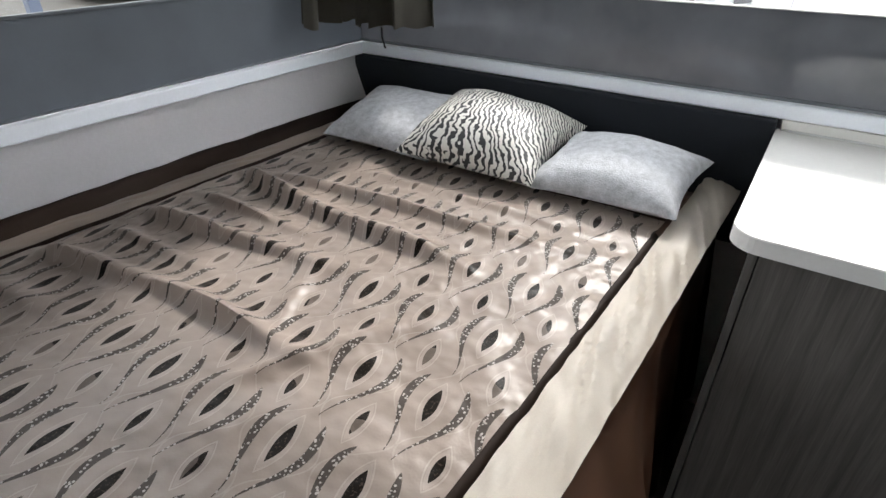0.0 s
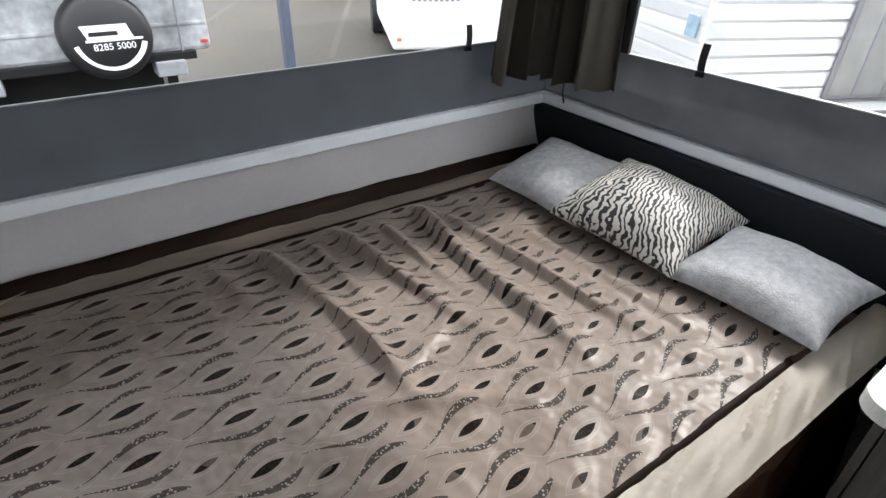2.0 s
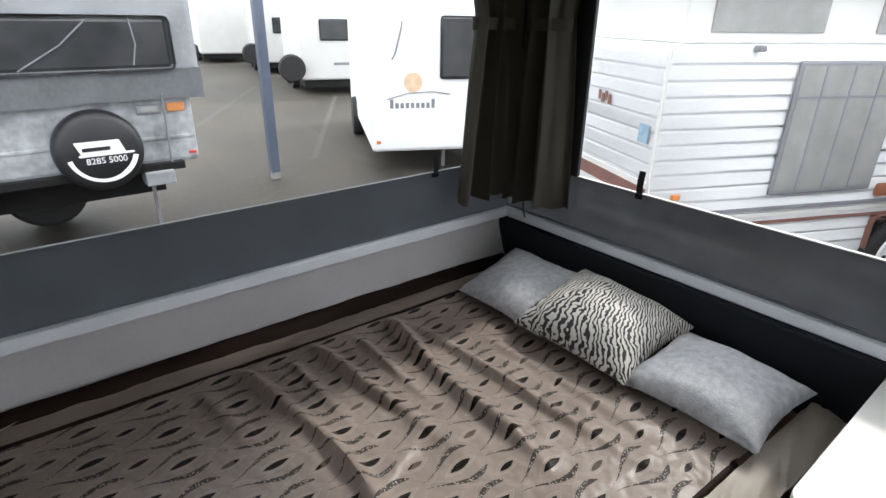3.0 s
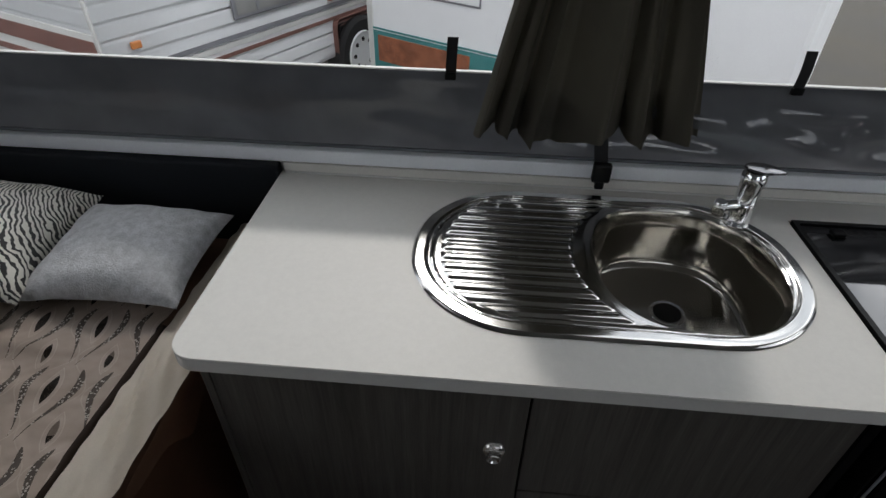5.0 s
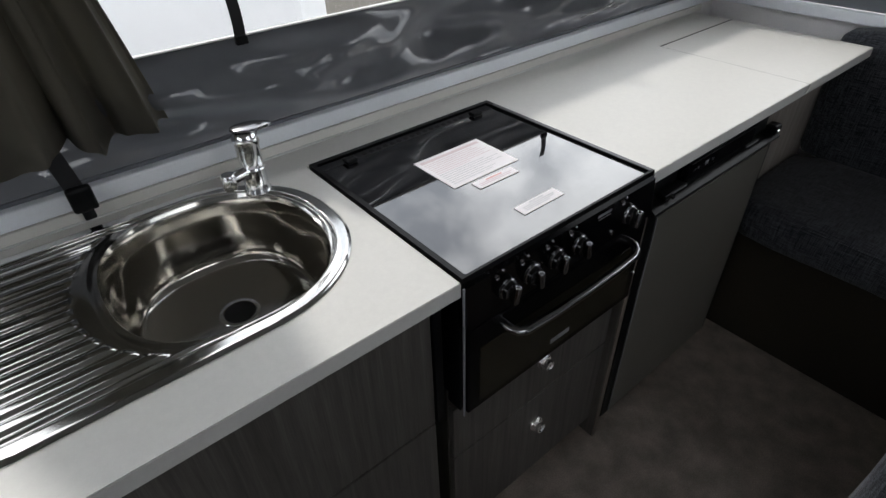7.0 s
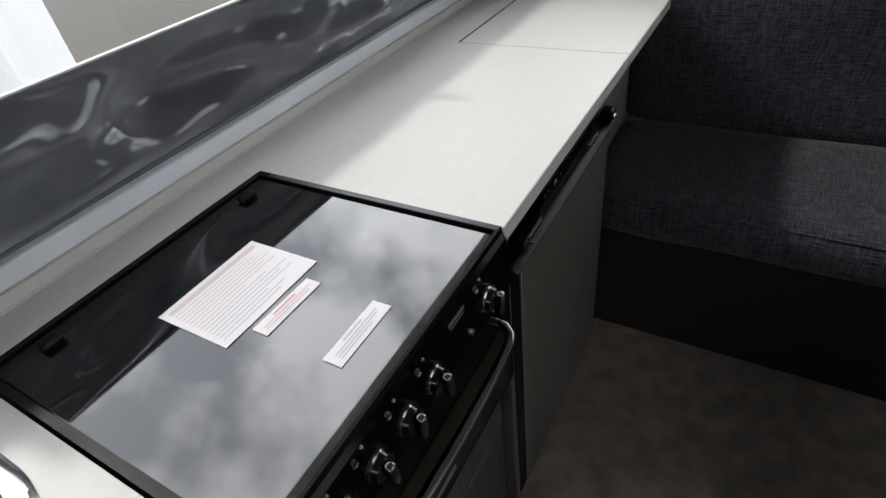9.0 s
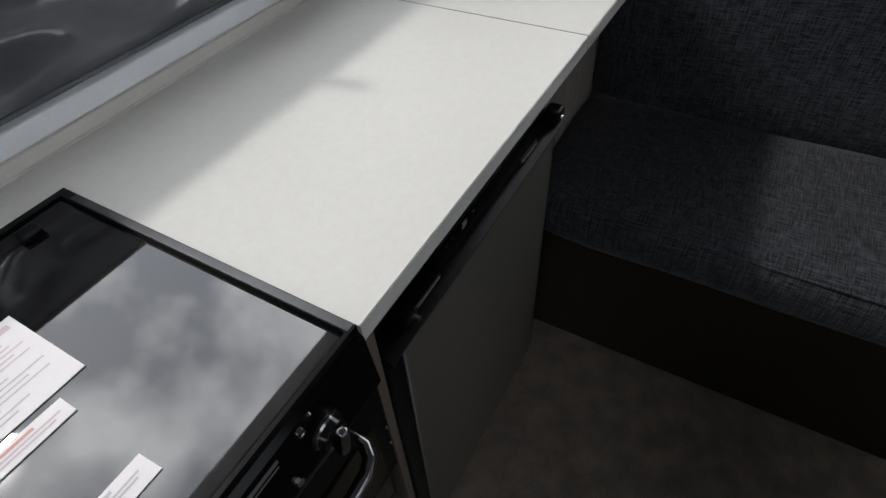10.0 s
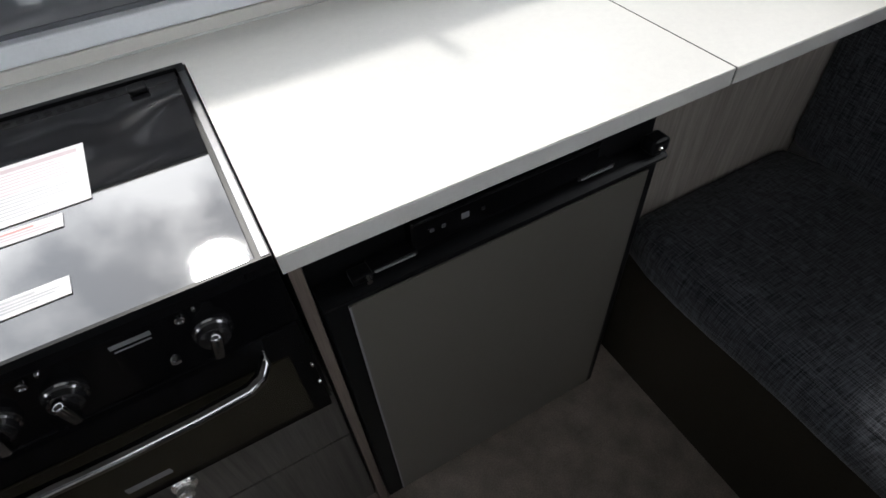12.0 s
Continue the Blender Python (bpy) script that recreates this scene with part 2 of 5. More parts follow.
band = swirl(1, by).top(swirl(-1, by)).top(swirl(1, by - PY)).top(swirl(-1, by - PY))
specks = t.nodes.new("ShaderNodeTexVoronoi")
specks.inputs["Scale"].default_value = 190
t.links.new(uvn.outputs[0], specks.inputs["Vector"])
speck = Val(t, specks.outputs["Distance"]).lt(0.34)
lattice = ((bx.mag() - ((by * (2 * math.pi / PY)).cos() + 1.04) * 0.0285).mag() - 0.0013).lt(0)
cloth = ramp(t, grain(t, uvn.outputs[0], 6, 4), [(0.3, (0.440, 0.355, 0.295)), (0.7, (0.530, 0.435, 0.365))])
c = mixc(t, lattice * 0.6, cloth, (0.60, 0.52, 0.45))
line1 = (leaf(bx, by, 0.0150, 0.045).mag() - 0.0011).lt(0)
line2 = (leaf(sx, sy, 0.0135, 0.036).mag() - 0.0011).lt(0)
c = mixc(t, ring.top(ring2) * 0.35, c, (0.62, 0.53, 0.46))
c = mixc(t, line1.top(line2) * 0.55, c, (0.68, 0.60, 0.53))
bandc = mixc(t, speck, (0.120, 0.100, 0.086), (0.62, 0.57, 0.52))
c = mixc(t, band, c, bandc)
fleck = Val(t, grain(t, uvn.outputs[0], 260, 2))
leafc = mixc(t, fleck.gt(0.60), (0.014, 0.010, 0.007), (0.070, 0.050, 0.038))
c = mixc(t, core, c, leafc)
fade = Val(t, grain(t, uvn.outputs[0], 9, 1)).gt(0.5)
c = mixc(t, core2, c, mixc(t, fade * 0.45, leafc, (0.40, 0.32, 0.27)))
t.links.new(c, b.inputs["Base Color"])
b.inputs["Roughness"].default_value = 0.36
b.inputs["Sheen Weight"].default_value, b.inputs["Sheen Roughness"].default_value = 0.55, 0.35
b.inputs["Sheen Tint"].default_value = (1.0, 0.90, 0.82, 1)
t.links.new((core.top(core2).top(band) * -0.40 + 0.50).socket, b.inputs["Specular IOR Level"])
pad = (ring.top(ring2) * 0.4 - core * 0.8 - core2 * 0.8 - band * 0.3 + fleck * 0.25 + Val(t, grain(t, uvn.outputs[0], 13, 2)) * 14)
bumped(t, b, pad.socket, 0.7, 0.0015)

# zebra print
M_zebra, t, b = base("zebra_print")
vz = coords(t, (1, 1, 1))
zs = t.nodes.new("ShaderNodeSeparateXYZ")
t.links.new(vz, zs.inputs[0])
zx, zy = Val(t, zs.outputs[0]) + 0.55, Val(t, zs.outputs[1]) + 0.26
phase = zx * 540 + zx * zy * 1900 + zy * 120 + Val(t, grain(t, vz, 7, 1)) * 24 + Val(t, grain(t, vz, 30, 2)) * 18
stripe = phase.cos() * 0.5 + 0.5 + (Val(t, grain(t, vz, 34, 2)) - 0.5) * 0.9
t.links.new(ramp(t, stripe.socket, [(0.36, (0.018, 0.018, 0.018)), (0.48, (0.66, 0.64, 0.58))]), b.inputs["Base Color"])
b.inputs["Roughness"].default_value = 0.5
bumped(t, b, grain(t, vz, 500, 2), 0.2, 0.001)


# ---- building tools ----
ORIGIN = {}


def thing(name, at, label, category, group="", kind=""):
    e = new(name)
    e.location = at
    ORIGIN[e.name] = Vector(at)
    return tagged(e, label, category, group, kind)


def part(name, bm, material, parent=None, label="", smooth=False):
    """Links a bmesh, in world coordinates, as one mesh object under a thing or a part."""
    o = ORIGIN[parent.name] if parent else Vector((0, 0, 0))
    bmesh.ops.recalc_face_normals(bm, faces=bm.faces)
    if o.length:
        bmesh.ops.translate(bm, verts=bm.verts, vec=-o)
    me = bpy.data.meshes.new(name)
    bm.to_mesh(me)
    bm.free()
    me.materials.append(material)
    if smooth:
        me.polygons.foreach_set("use_smooth", [True] * len(me.polygons))
        me.set_sharp_from_angle(angle=radians(40))
    ob = new(name, me)
    ob.parent = parent
    ORIGIN[ob.name] = o
    return tagged(ob, label)


def setting(name, bm, material, label, category, smooth=False):
    return tagged(part(name, bm, material, None, label, smooth), "", category, "", "structure")


def box(x0, x1, y0, y1, z0, z1, bevel=0.0, seg=2, bm=None):
    b2 = bm or bmesh.new()
    r = bmesh.ops.create_cube(b2, size=1)
    for v in r["verts"]:
        v.co = Vector((x0 + (v.co.x + 0.5) * (x1 - x0), y0 + (v.co.y + 0.5) * (y1 - y0), z0 + (v.co.z + 0.5) * (z1 - z0)))
    if bevel:
        es = list({e for v in r["verts"] for e in v.link_edges})
        bmesh.ops.bevel(b2, geom=es, offset=bevel, segments=seg, profile=0.5, affect="EDGES")
    return b2


def prism(outer, z0, z1, holes=(), bm=None):
    """A slab with that outline, seen from above, and holes through it."""
    b2 = bm or bmesh.new()
    loops = []
    for ring_pts in (outer, *holes):
        vs = [b2.verts.new((x, y, z1)) for x, y in ring_pts]
        loops.append(vs)
        for i, v in enumerate(vs):
            b2.edges.new((v, vs[(i + 1) % len(vs)]))
    bmesh.ops.triangle_fill(b2, use_beauty=True, edges=[e for e in b2.edges if e.is_wire])
    tops = [f for f in b2.faces if all(abs(v.co.z - z1) < 1e-6 for v in f.verts)]
    r = bmesh.ops.extrude_face_region(b2, geom=tops)
    bmesh.ops.translate(b2, verts=[g2 for g2 in r["geom"] if isinstance(g2, bmesh.types.BMVert)], vec=(0, 0, z0 - z1))
    return b2


def arc(cx, cy, r, a0, a1, n=8):
    return [(cx + r * math.cos(radians(a0 + (a1 - a0) * i / n)), cy + r * math.sin(radians(a0 + (a1 - a0) * i / n))) for i in range(n + 1)]


def rounded(x0, x1, y0, y1, r, n=5):
    return arc(x1 - r, y1 - r, r, 0, 90, n) + arc(x0 + r, y1 - r, r, 90, 180, n) + arc(x0 + r, y0 + r, r, 180, 270, n) + arc(x1 - r, y0 + r, r, 270, 360, n)


def lathe(profile, at, axis="z", n=32, bm=None, sx=1.0, sy=1.0, caps=True, power=2.0):
    """A profile of (radius, height) turned about an axis through at."""
    b2 = bm or bmesh.new()
    turn = {"z": Matrix(), "x": Matrix.Rotation(radians(90), 4, "Y"), "y": Matrix.Rotation(radians(90), 4, "X")}[axis]
    m = Matrix.Translation(at) @ turn
    rows = []
    bulge = lambda c: math.copysign(abs(c) ** (2 / power), c)
    for r, h in profile:
        rows.append([b2.verts.new(m @ Vector((r * sx * bulge(math.cos(2 * math.pi * i / n)), r * sy * bulge(math.sin(2 * math.pi * i / n)), h))) for i in range(n)])
    for a, c2 in zip(rows, rows[1:]):
        for i in range(n):
            b2.faces.new((a[i], a[(i + 1) % n], c2[(i + 1) % n], c2[i]))
    for row, (r, h) in ((rows[0], profile[0]), (rows[-1], profile[-1])):
        if r > 1e-4 and caps:
            b2.faces.new(row)
    bmesh.ops.remove_doubles(b2, verts=b2.verts, dist=1e-6)
    return b2


def tube(points, r, n=10, bm=None):
    b2 = bm or bmesh.new()
    pts = [Vector(p) for p in points]
    rows = []
    for i, p in enumerate(pts):
        d = (pts[min(i + 1, len(pts) - 1)] - pts[max(i - 1, 0)]).normalized()
        side = d.cross(Vector((0, 0, 1)) if abs(d.z) < 0.9 else Vector((1, 0, 0))).normalized()
        up = side.cross(d)
        rows.append([b2.verts.new(p + (side * math.cos(2 * math.pi * k / n) + up * math.sin(2 * math.pi * k / n)) * r) for k in range(n)])
    for a, c2 in zip(rows, rows[1:]):
        for k in range(n):
            b2.faces.new((a[k], a[(k + 1) % n], c2[(k + 1) % n], c2[k]))
    b2.faces.new(rows[0])
    b2.faces.new(rows[-1])
    return b2


def sheet(nx, ny, at, thick=0.0):
    """A grid of nx by ny cells; at(u, v) gives the place for u and v from 0 to 1."""
    b2 = bmesh.new()
    uv = b2.loops.layers.uv.new("UVMap")
    vs = [[b2.verts.new(at(i / nx, j / ny)) for i in range(nx + 1)] for j in range(ny + 1)]
    for j in range(ny):
        for i in range(nx):
            f = b2.faces.new((vs[j][i], vs[j][i + 1], vs[j + 1][i + 1], vs[j + 1][i]))
            for l in f.loops:
                l[uv].uv = (l.vert.co.x, l.vert.co.y)
    if thick:
        bmesh.ops.solidify(b2, geom=b2.faces[:], thickness=thick)
    return b2


def smooth_step(a, c2, v):
    k = min(1, max(0, (v - a) / (c2 - a)))
    return k * k * (3 - 2 * k)


def nz(x, y, z=0.0):
    return noise.noise(Vector((x, y, z)))

# ---- large structure ----
XW, XE, YN, YS = -1.20, 2.98, 0.012, -2.15
ZR, ZW, ZC = 0.960, 1.147, 2.02

setting("floor", box(XW, XE, YS, YN, -0.06, 0, 0), M_floor, "dark brown carpeted floor", "floor")
setting("ceiling", box(XW - 0.1, XE + 0.1, YS - 0.1, YN + 0.1, ZC, ZC + 0.05), M_ceiling, "pale vinyl pop-top ceiling", "ceiling")


def wall(name, horizontal, a0, a1, face, out, label):
    """Hard shell below, canvas lintel above; the gap between them is the window."""
    lo, hi = sorted((face, face + out))
    bm = bmesh.new()
    for z0, z1 in ((-0.25, ZR - 0.004), (1.93, ZC)):
        if horizontal:
            box(a0, a1, lo, hi, z0, z1, bm=bm)
        else:
            box(lo, hi, a0, a1, z0, z1, bm=bm)
    return setting(name, bm, M_shell, label, "wall")


wall("wall_north", True, XW - 0.06, XE + 0.06, YN + 0.006, 0.05, "pale fibreglass caravan wall shell")
wall("wall_south", True, XW - 0.06, XE + 0.06, YS - 0.006, -0.05, "pale fibreglass caravan wall shell")
wall("wall_west", False, YS, YN, XW - 0.006, -0.05, "pale fibreglass caravan wall shell")
wall("wall_east", False, YS, YN, XE + 0.006, 0.05, "pale fibreglass caravan wall shell")


def ripple(x, z):
    """Loose clear film: almost flat by the bed, buckled into long slanting waves along the kitchen."""
    k = 0.30 * smooth_step(-0.3, 0.0, x) + 0.9 * smooth_step(0.45, 0.95, x) + 0.5 * smooth_step(1.1, 1.6, x)
    e = math.sin(math.pi * (z - ZR) / (ZW - ZR)) ** 0.8
    wob_x = x + 0.05 * nz(x * 4, z * 5, 13)
    wave = 0.038 * nz(wob_x * 1.9 + z * 3, z * 7, 1) + 0.032 * nz(wob_x * 4.0 + z * 8, z * 12, 4) + 0.009 * nz(wob_x * 9 - z * 9, z * 19, 7)
    long = smooth_step(0.5, 1.0, x) * 0.034 * nz(x * 1.4 - z * 6, z * 15, 11)
    return e * (0.003 + k * (wave + long + 0.014))


setting("skirt_north", sheet(420, 28, lambda u, v: (XW - 0.02 + u * (XE - XW + 0.02), YN + 0.003 - ripple(XW + u * (XE - XW), ZR + v * (ZW - ZR)), ZR + v * (ZW - ZR)), 0.004), M_film, "dark grey canvas skirt under glossy clear film", "canvas skirt", True)
setting("skirt_west", sheet(60, 6, lambda u, v: (XW - 0.003 + 0.003 * nz(u * 5, v * 2) * math.sin(math.pi * v), YS + u * (YN + 0.012 - YS), ZR + v * (ZW - ZR)), 0.004), M_canvas, "matt dark grey canvas skirt", "canvas skirt", True)
setting("skirt_east", box(XE - 0.002, XE + 0.004, YS, YN, ZR, ZW), M_canvas, "matt dark grey canvas skirt", "canvas skirt")
setting("skirt_south", box(XW, XE, YS - 0.004, YS + 0.002, ZR, ZW), M_canvas, "matt dark grey canvas skirt", "canvas skirt")


def vinyl(name, f, label):
    ob = setting(name, sheet(60, 12, f), M_vinyl, label, "window", True)
    ob.visible_shadow = False
    return ob


ZT = 1.93
vinyl("window_1", lambda u, v: (XW + u * (XE - XW), YN + 0.005 + 0.004 * nz(u * 12, v * 3), ZW + v * (ZT - ZW)), "long clear vinyl window above the benchtop")
vinyl("window_2", lambda u, v: (XW - 0.004 + 0.004 * nz(u * 9, v * 3, 5), YS + u * (YN - YS), ZW + v * (ZT - ZW)), "clear vinyl window above the bed")
for n, (xa, xb) in enumerate(((XW, 0.95), (1.90, XE))):
    setting("canvas_south_%d" % (n + 1), box(xa, xb, YS - 0.006, YS, ZW, ZT), M_greycloth, "grey canvas side of the pop-top", "canvas")
vinyl("window_3", lambda u, v: (0.95 + u * 0.95, YS - 0.004, ZW + v * (ZT - ZW)), "clear vinyl window opposite the kitchen")
for n, (ya, yb) in enumerate(((YS, -2.02), (-0.25, YN))):
    setting("canvas_east_%d" % (n + 1), box(XE, XE + 0.006, ya, yb, ZW, ZT), M_greycloth, "grey canvas end of the pop-top", "canvas")
# unseen east opening, added to let sky light onto the west panel
vinyl("added_window_east", lambda u, v: (XE + 0.003, -2.02 + u * 1.77, ZW + v * (ZT - ZW)), "unseen clear vinyl window above the lounge, added to light the bed end")

# seams between skirt and window
setting("seam_north", box(XW, XE, YN - 0.004, YN + 0.008, ZW - 0.0015, ZW + 0.0015, 0.0005), M_offwhite, "thin pale welded seam of the window", "trim")
setting("seam_west", box(XW - 0.008, XW + 0.003, YS, YN, ZW - 0.003, ZW + 0.003, 0.001), M_canvas, "thin grey welded seam of the window", "trim")
setting("skirt_hem_north", box(XW, XE, YN - 0.010, YN - 0.003, ZR, ZR + 0.008, 0.002), M_canvas, "black hem along the skirt", "trim")
setting("skirt_hem_west", box(XW + 0.003, XW + 0.008, YS, YN, ZR, ZR + 0.006, 0.002), M_canvas, "grey hem along the skirt", "trim")

# rails
setting("rail_north", box(XW, XE, -0.012, YN + 0.005, 0.924, ZR - 0.002, 0.004), M_rail, "pale grey painted aluminium rail", "rail")
setting("rail_west", box(XW - 0.005, XW + 0.022, YS, -0.012, 0.922, ZR - 0.002, 0.004), M_rail, "pale grey painted aluminium rail", "rail")
setting("rail_east", box(XE - 0.022, XE + 0.005, YS, -0.012, 0.922, ZR - 0.002, 0.004), M_rail, "pale grey painted aluminium rail", "rail")
setting("rail_south", box(XW, XE, YS - 0.005, YS + 0.022, 0.922, ZR - 0.002, 0.004), M_rail, "pale grey painted aluminium rail", "rail")
setting("upstand", box(0.075, 2.86, -0.016, -0.006, 0.9005, 0.9235, 0.002), M_upstand, "low beige upstand behind the benchtop", "trim")
setting("sealant_bead", tube([(0.078 + i * 0.1, -0.0175 - 0.0008 * nz(i * 0.9, 3), 0.9015) for i in range(28)], 0.0024, 6), M_offwhite, "thin pale sealant bead behind the benchtop", "trim", True)
setting("headboard", box(XW + 0.002, 0.066, -0.036, -0.002, 0.60, 0.9225, 0.006), M_head, "black padded vinyl headboard panel", "headboard")
setting("panel_west", sheet(8, 6, lambda u, v: (XW + 0.002 + (0.018 + 0.065 * u ** 2) * (1 - v) ** 1.2, YS + u * (-0.04 - YS), 0.70 + v * 0.2205), 0.006), M_shell, "white curved fibreglass side panel beside the bed", "wall panel", True)
setting("canvas_corner", box(XW - 0.02, -0.905, YN - 0.006, YN + 0.004, ZW, ZT), M_binding, "black canvas corner strip of the window wall", "canvas")
setting("canvas_corner_west", box(XW - 0.006, XW + 0.002, -0.13, YN + 0.02, ZW - 0.02, ZT), M_bluepost, "blue-grey canvas corner strip of the window wall", "canvas")
setting("window_binding", box(-0.905, -0.875, YN - 0.010, YN + 0.004, ZW, ZT, 0.002), M_binding, "black vertical binding of the window", "trim")

# ---- benchtop ----
H = 0.900
bowl_c, bowl_rx, bowl_ry = (0.935, -0.272), 0.172, 0.188
hole = [(bowl_c[0] + (bowl_rx + 0.004) * math.copysign(abs(math.cos(2 * math.pi * i / 48)) ** 0.8, math.cos(2 * math.pi * i / 48)), bowl_c[1] + (bowl_ry + 0.004) * math.copysign(abs(math.sin(2 * math.pi * i / 48)) ** 0.8, math.sin(2 * math.pi * i / 48))) for i in range(48)]
outline = [(1.19, -0.59), (1.19, -0.104), (1.698, -0.104), (1.698, -0.59), (2.391, -0.59), (2.391, -0.147), (2.83, -0.147), (2.83, -0.004), (0.068, -0.004)] + arc(0.068 + 0.045, -0.59 + 0.045, 0.045, 180, 270, 8)
worktop = thing("benchtop", (0.068, -0.3, H - 0.028), "pale speckled laminate benchtop with rounded corner", "benchtop")
part("slab", prism(outline, H - 0.028, H, [hole]), M_bench, worktop)
bm = bmesh.new()
edge = [(0.067, -0.01)] + arc(0.068 + 0.045, -0.59 + 0.045, 0.0462, 180, 270, 8) + [(1.19, -0.5912)]
for (xa, ya), (xb, yb) in zip(edge, edge[1:]):
    vs = [bm.verts.new(p) for p in ((xa, ya, H - 0.028), (xb, yb, H - 0.028), (xb, yb, H - 0.002), (xa, ya, H - 0.002))]
    bm.faces.new(vs)
bmesh.ops.remove_doubles(bm, verts=bm.verts, dist=1e-5)
bmesh.ops.solidify(bm, geom=bm.faces[:], thickness=0.001)
part("edging", bm, M_edge, worktop, "grey laminate edging strip")
part("edging", box(1.6985, 2.39, -0.5912, -0.590, H - 0.028, H - 0.002), M_edge, worktop, "grey laminate edging strip")
part("seam_gap", box(2.3902, 2.3958, -0.5895, -0.148, H - 0.020, H - 0.0013), M_hole, worktop, "dark gap beside the flap")
part("seam_gap", box(2.3912, 2.83, -0.1512, -0.1472, H - 0.020, H - 0.0013), M_hole, worktop, "dark gap beside the flap")
flap = thing("bench_flap", (2.6, -0.37, H - 0.028), "hinged pale laminate flap at the end of the benchtop", "benchtop flap")
part("slab", box(2.3960, 2.83, -0.59, -0.1515, H - 0.028, H - 0.001, 0.0015), M_bench, flap)
part("edging", box(2.3945, 2.83, -0.5912, -0.590, H - 0.028, H - 0.003), M_edge, flap, "grey laminate edging strip")

# ---- cabinets ----
YF = -0.564


def pull(x, z, parent):
    """Round chrome push-button knob in a raised ring."""
    ring = part("handle_ring", lathe([(0.0125, 0.009), (0.0155, 0.010), (0.0185, 0.008), (0.0205, 0.003), (0.0205, 0.0), (0.0125, 0.0)], (x, YF, z), "y", 28, caps=False), M_nickel, parent, "chrome knob ring", True)
    part("handle", lathe([(0.0, 0.020), (0.0075, 0.0205), (0.0105, 0.0235), (0.0125, 0.0225), (0.0118, 0.0)], (x, YF, z), "y", 24, caps=False), M_nickel, ring, "round chrome push knob", True)


def cabinet(x0, x1, fronts, label):
    c2 = thing("base_cabinet", ((x0 + x1) / 2, -0.3, 0), label, "cabinet")
    part("body", box(x0, x1, YF + 0.017, -0.03, 0.07, 0.60), M_wood, c2)
    part("kickboard", box(x0, x1, YF + 0.05, YF + 0.035, 0.0, 0.07), M_matte, c2, "black recessed kickboard")
    for kind, z0, z1, kx, kz in fronts:
        d = part(kind, box(x0 + 0.0015, x1 - 0.0015, YF, YF + 0.016, z0, z1, 0.0015), M_wood, c2)
        if kx:
            pull(kx, kz, d)
    return c2


left = cabinet(0.115, 0.640, [("door", 0.075, 0.868, 0.590, 0.690)], "charcoal woodgrain cabinet under the drainer")
part("side_panel", box(0.100, 0.114, YF, -0.05, 0.0, 0.870, 0.001), M_wood, left)
cabinet(0.641, 1.150, [("front_panel", 0.562, 0.868, 0, 0), ("door", 0.075, 0.556, 0.917, 0.507)], "charcoal woodgrain cabinet under the sink bowl")
under = cabinet(1.190, 1.700, [("drawer", 0.395, 0.555, 1.450, 0.510), ("drawer", 0.075, 0.389, 1.450, 0.280)], "charcoal woodgrain drawers under the cooker")
part("side_panel", box(1.152, 1.170, YF - 0.002, -0.1, 0.560, 0.871, 0.001), M_matte, under, "black filler panel beside the cooker")
post = thing("cabinet_panel", (1.711, -0.3, 0), "brown woodgrain upright panel between cooker and fridge", "panel")
part("panel", box(1.703, 1.7195, -0.583, -0.05, 0.0, 0.871, 0.001), M_wood, post)
part("edging", box(1.7035, 1.7190, -0.5865, -0.5835, 0.0, 0.870), M_strip, post, "brown edging strip")
endp = thing("cabinet_panel", (2.6, -0.49, 0.0), "taupe woodgrain panel behind the lounge end", "panel")
part("panel", box(2.335, 2.90, -0.486, -0.470, 0.0, 0.871, 0.001), M_panel, endp)
part("edging", box(2.3305, 2.3345, -0.487, -0.469, 0.0, 0.870), M_wood, endp, "darker edging strip")

# ---- sink ----
sink = thing("sink", (0.77, -0.27, H), "stainless steel sink with round bowl and ribbed drainer", "sink")
SX0, SX1, SY0, SY1, SR = 0.415, 1.150, -0.494, -0.050, 0.210


def sink_span(y):
    """Left and right end of the rounded outline at y."""
    d = max(0, max(SY0 + SR - y, y - (SY1 - SR)))
    k = SR - math.sqrt(max(0, SR * SR - d * d))
    return SX0 + k, SX1 - k


def edge_gap(x, y):
    """Distance from the outline inwards."""
    cx = min(max(x, SX0 + SR), SX1 - SR)
    cy = min(max(y, SY0 + SR), SY1 - SR)
    dx, dy = x - cx, y - cy
    if dx == 0 and dy == 0:
        return SR
    if dx == 0:
        return SR - abs(dy)
    if dy == 0:
        return SR - abs(dx)
    return SR - math.hypot(dx, dy)


def bowl_r(x, y):
    return (abs((x - bowl_c[0]) / bowl_rx) ** 2.5 + abs((y - bowl_c[1]) / bowl_ry) ** 2.5) ** 0.4


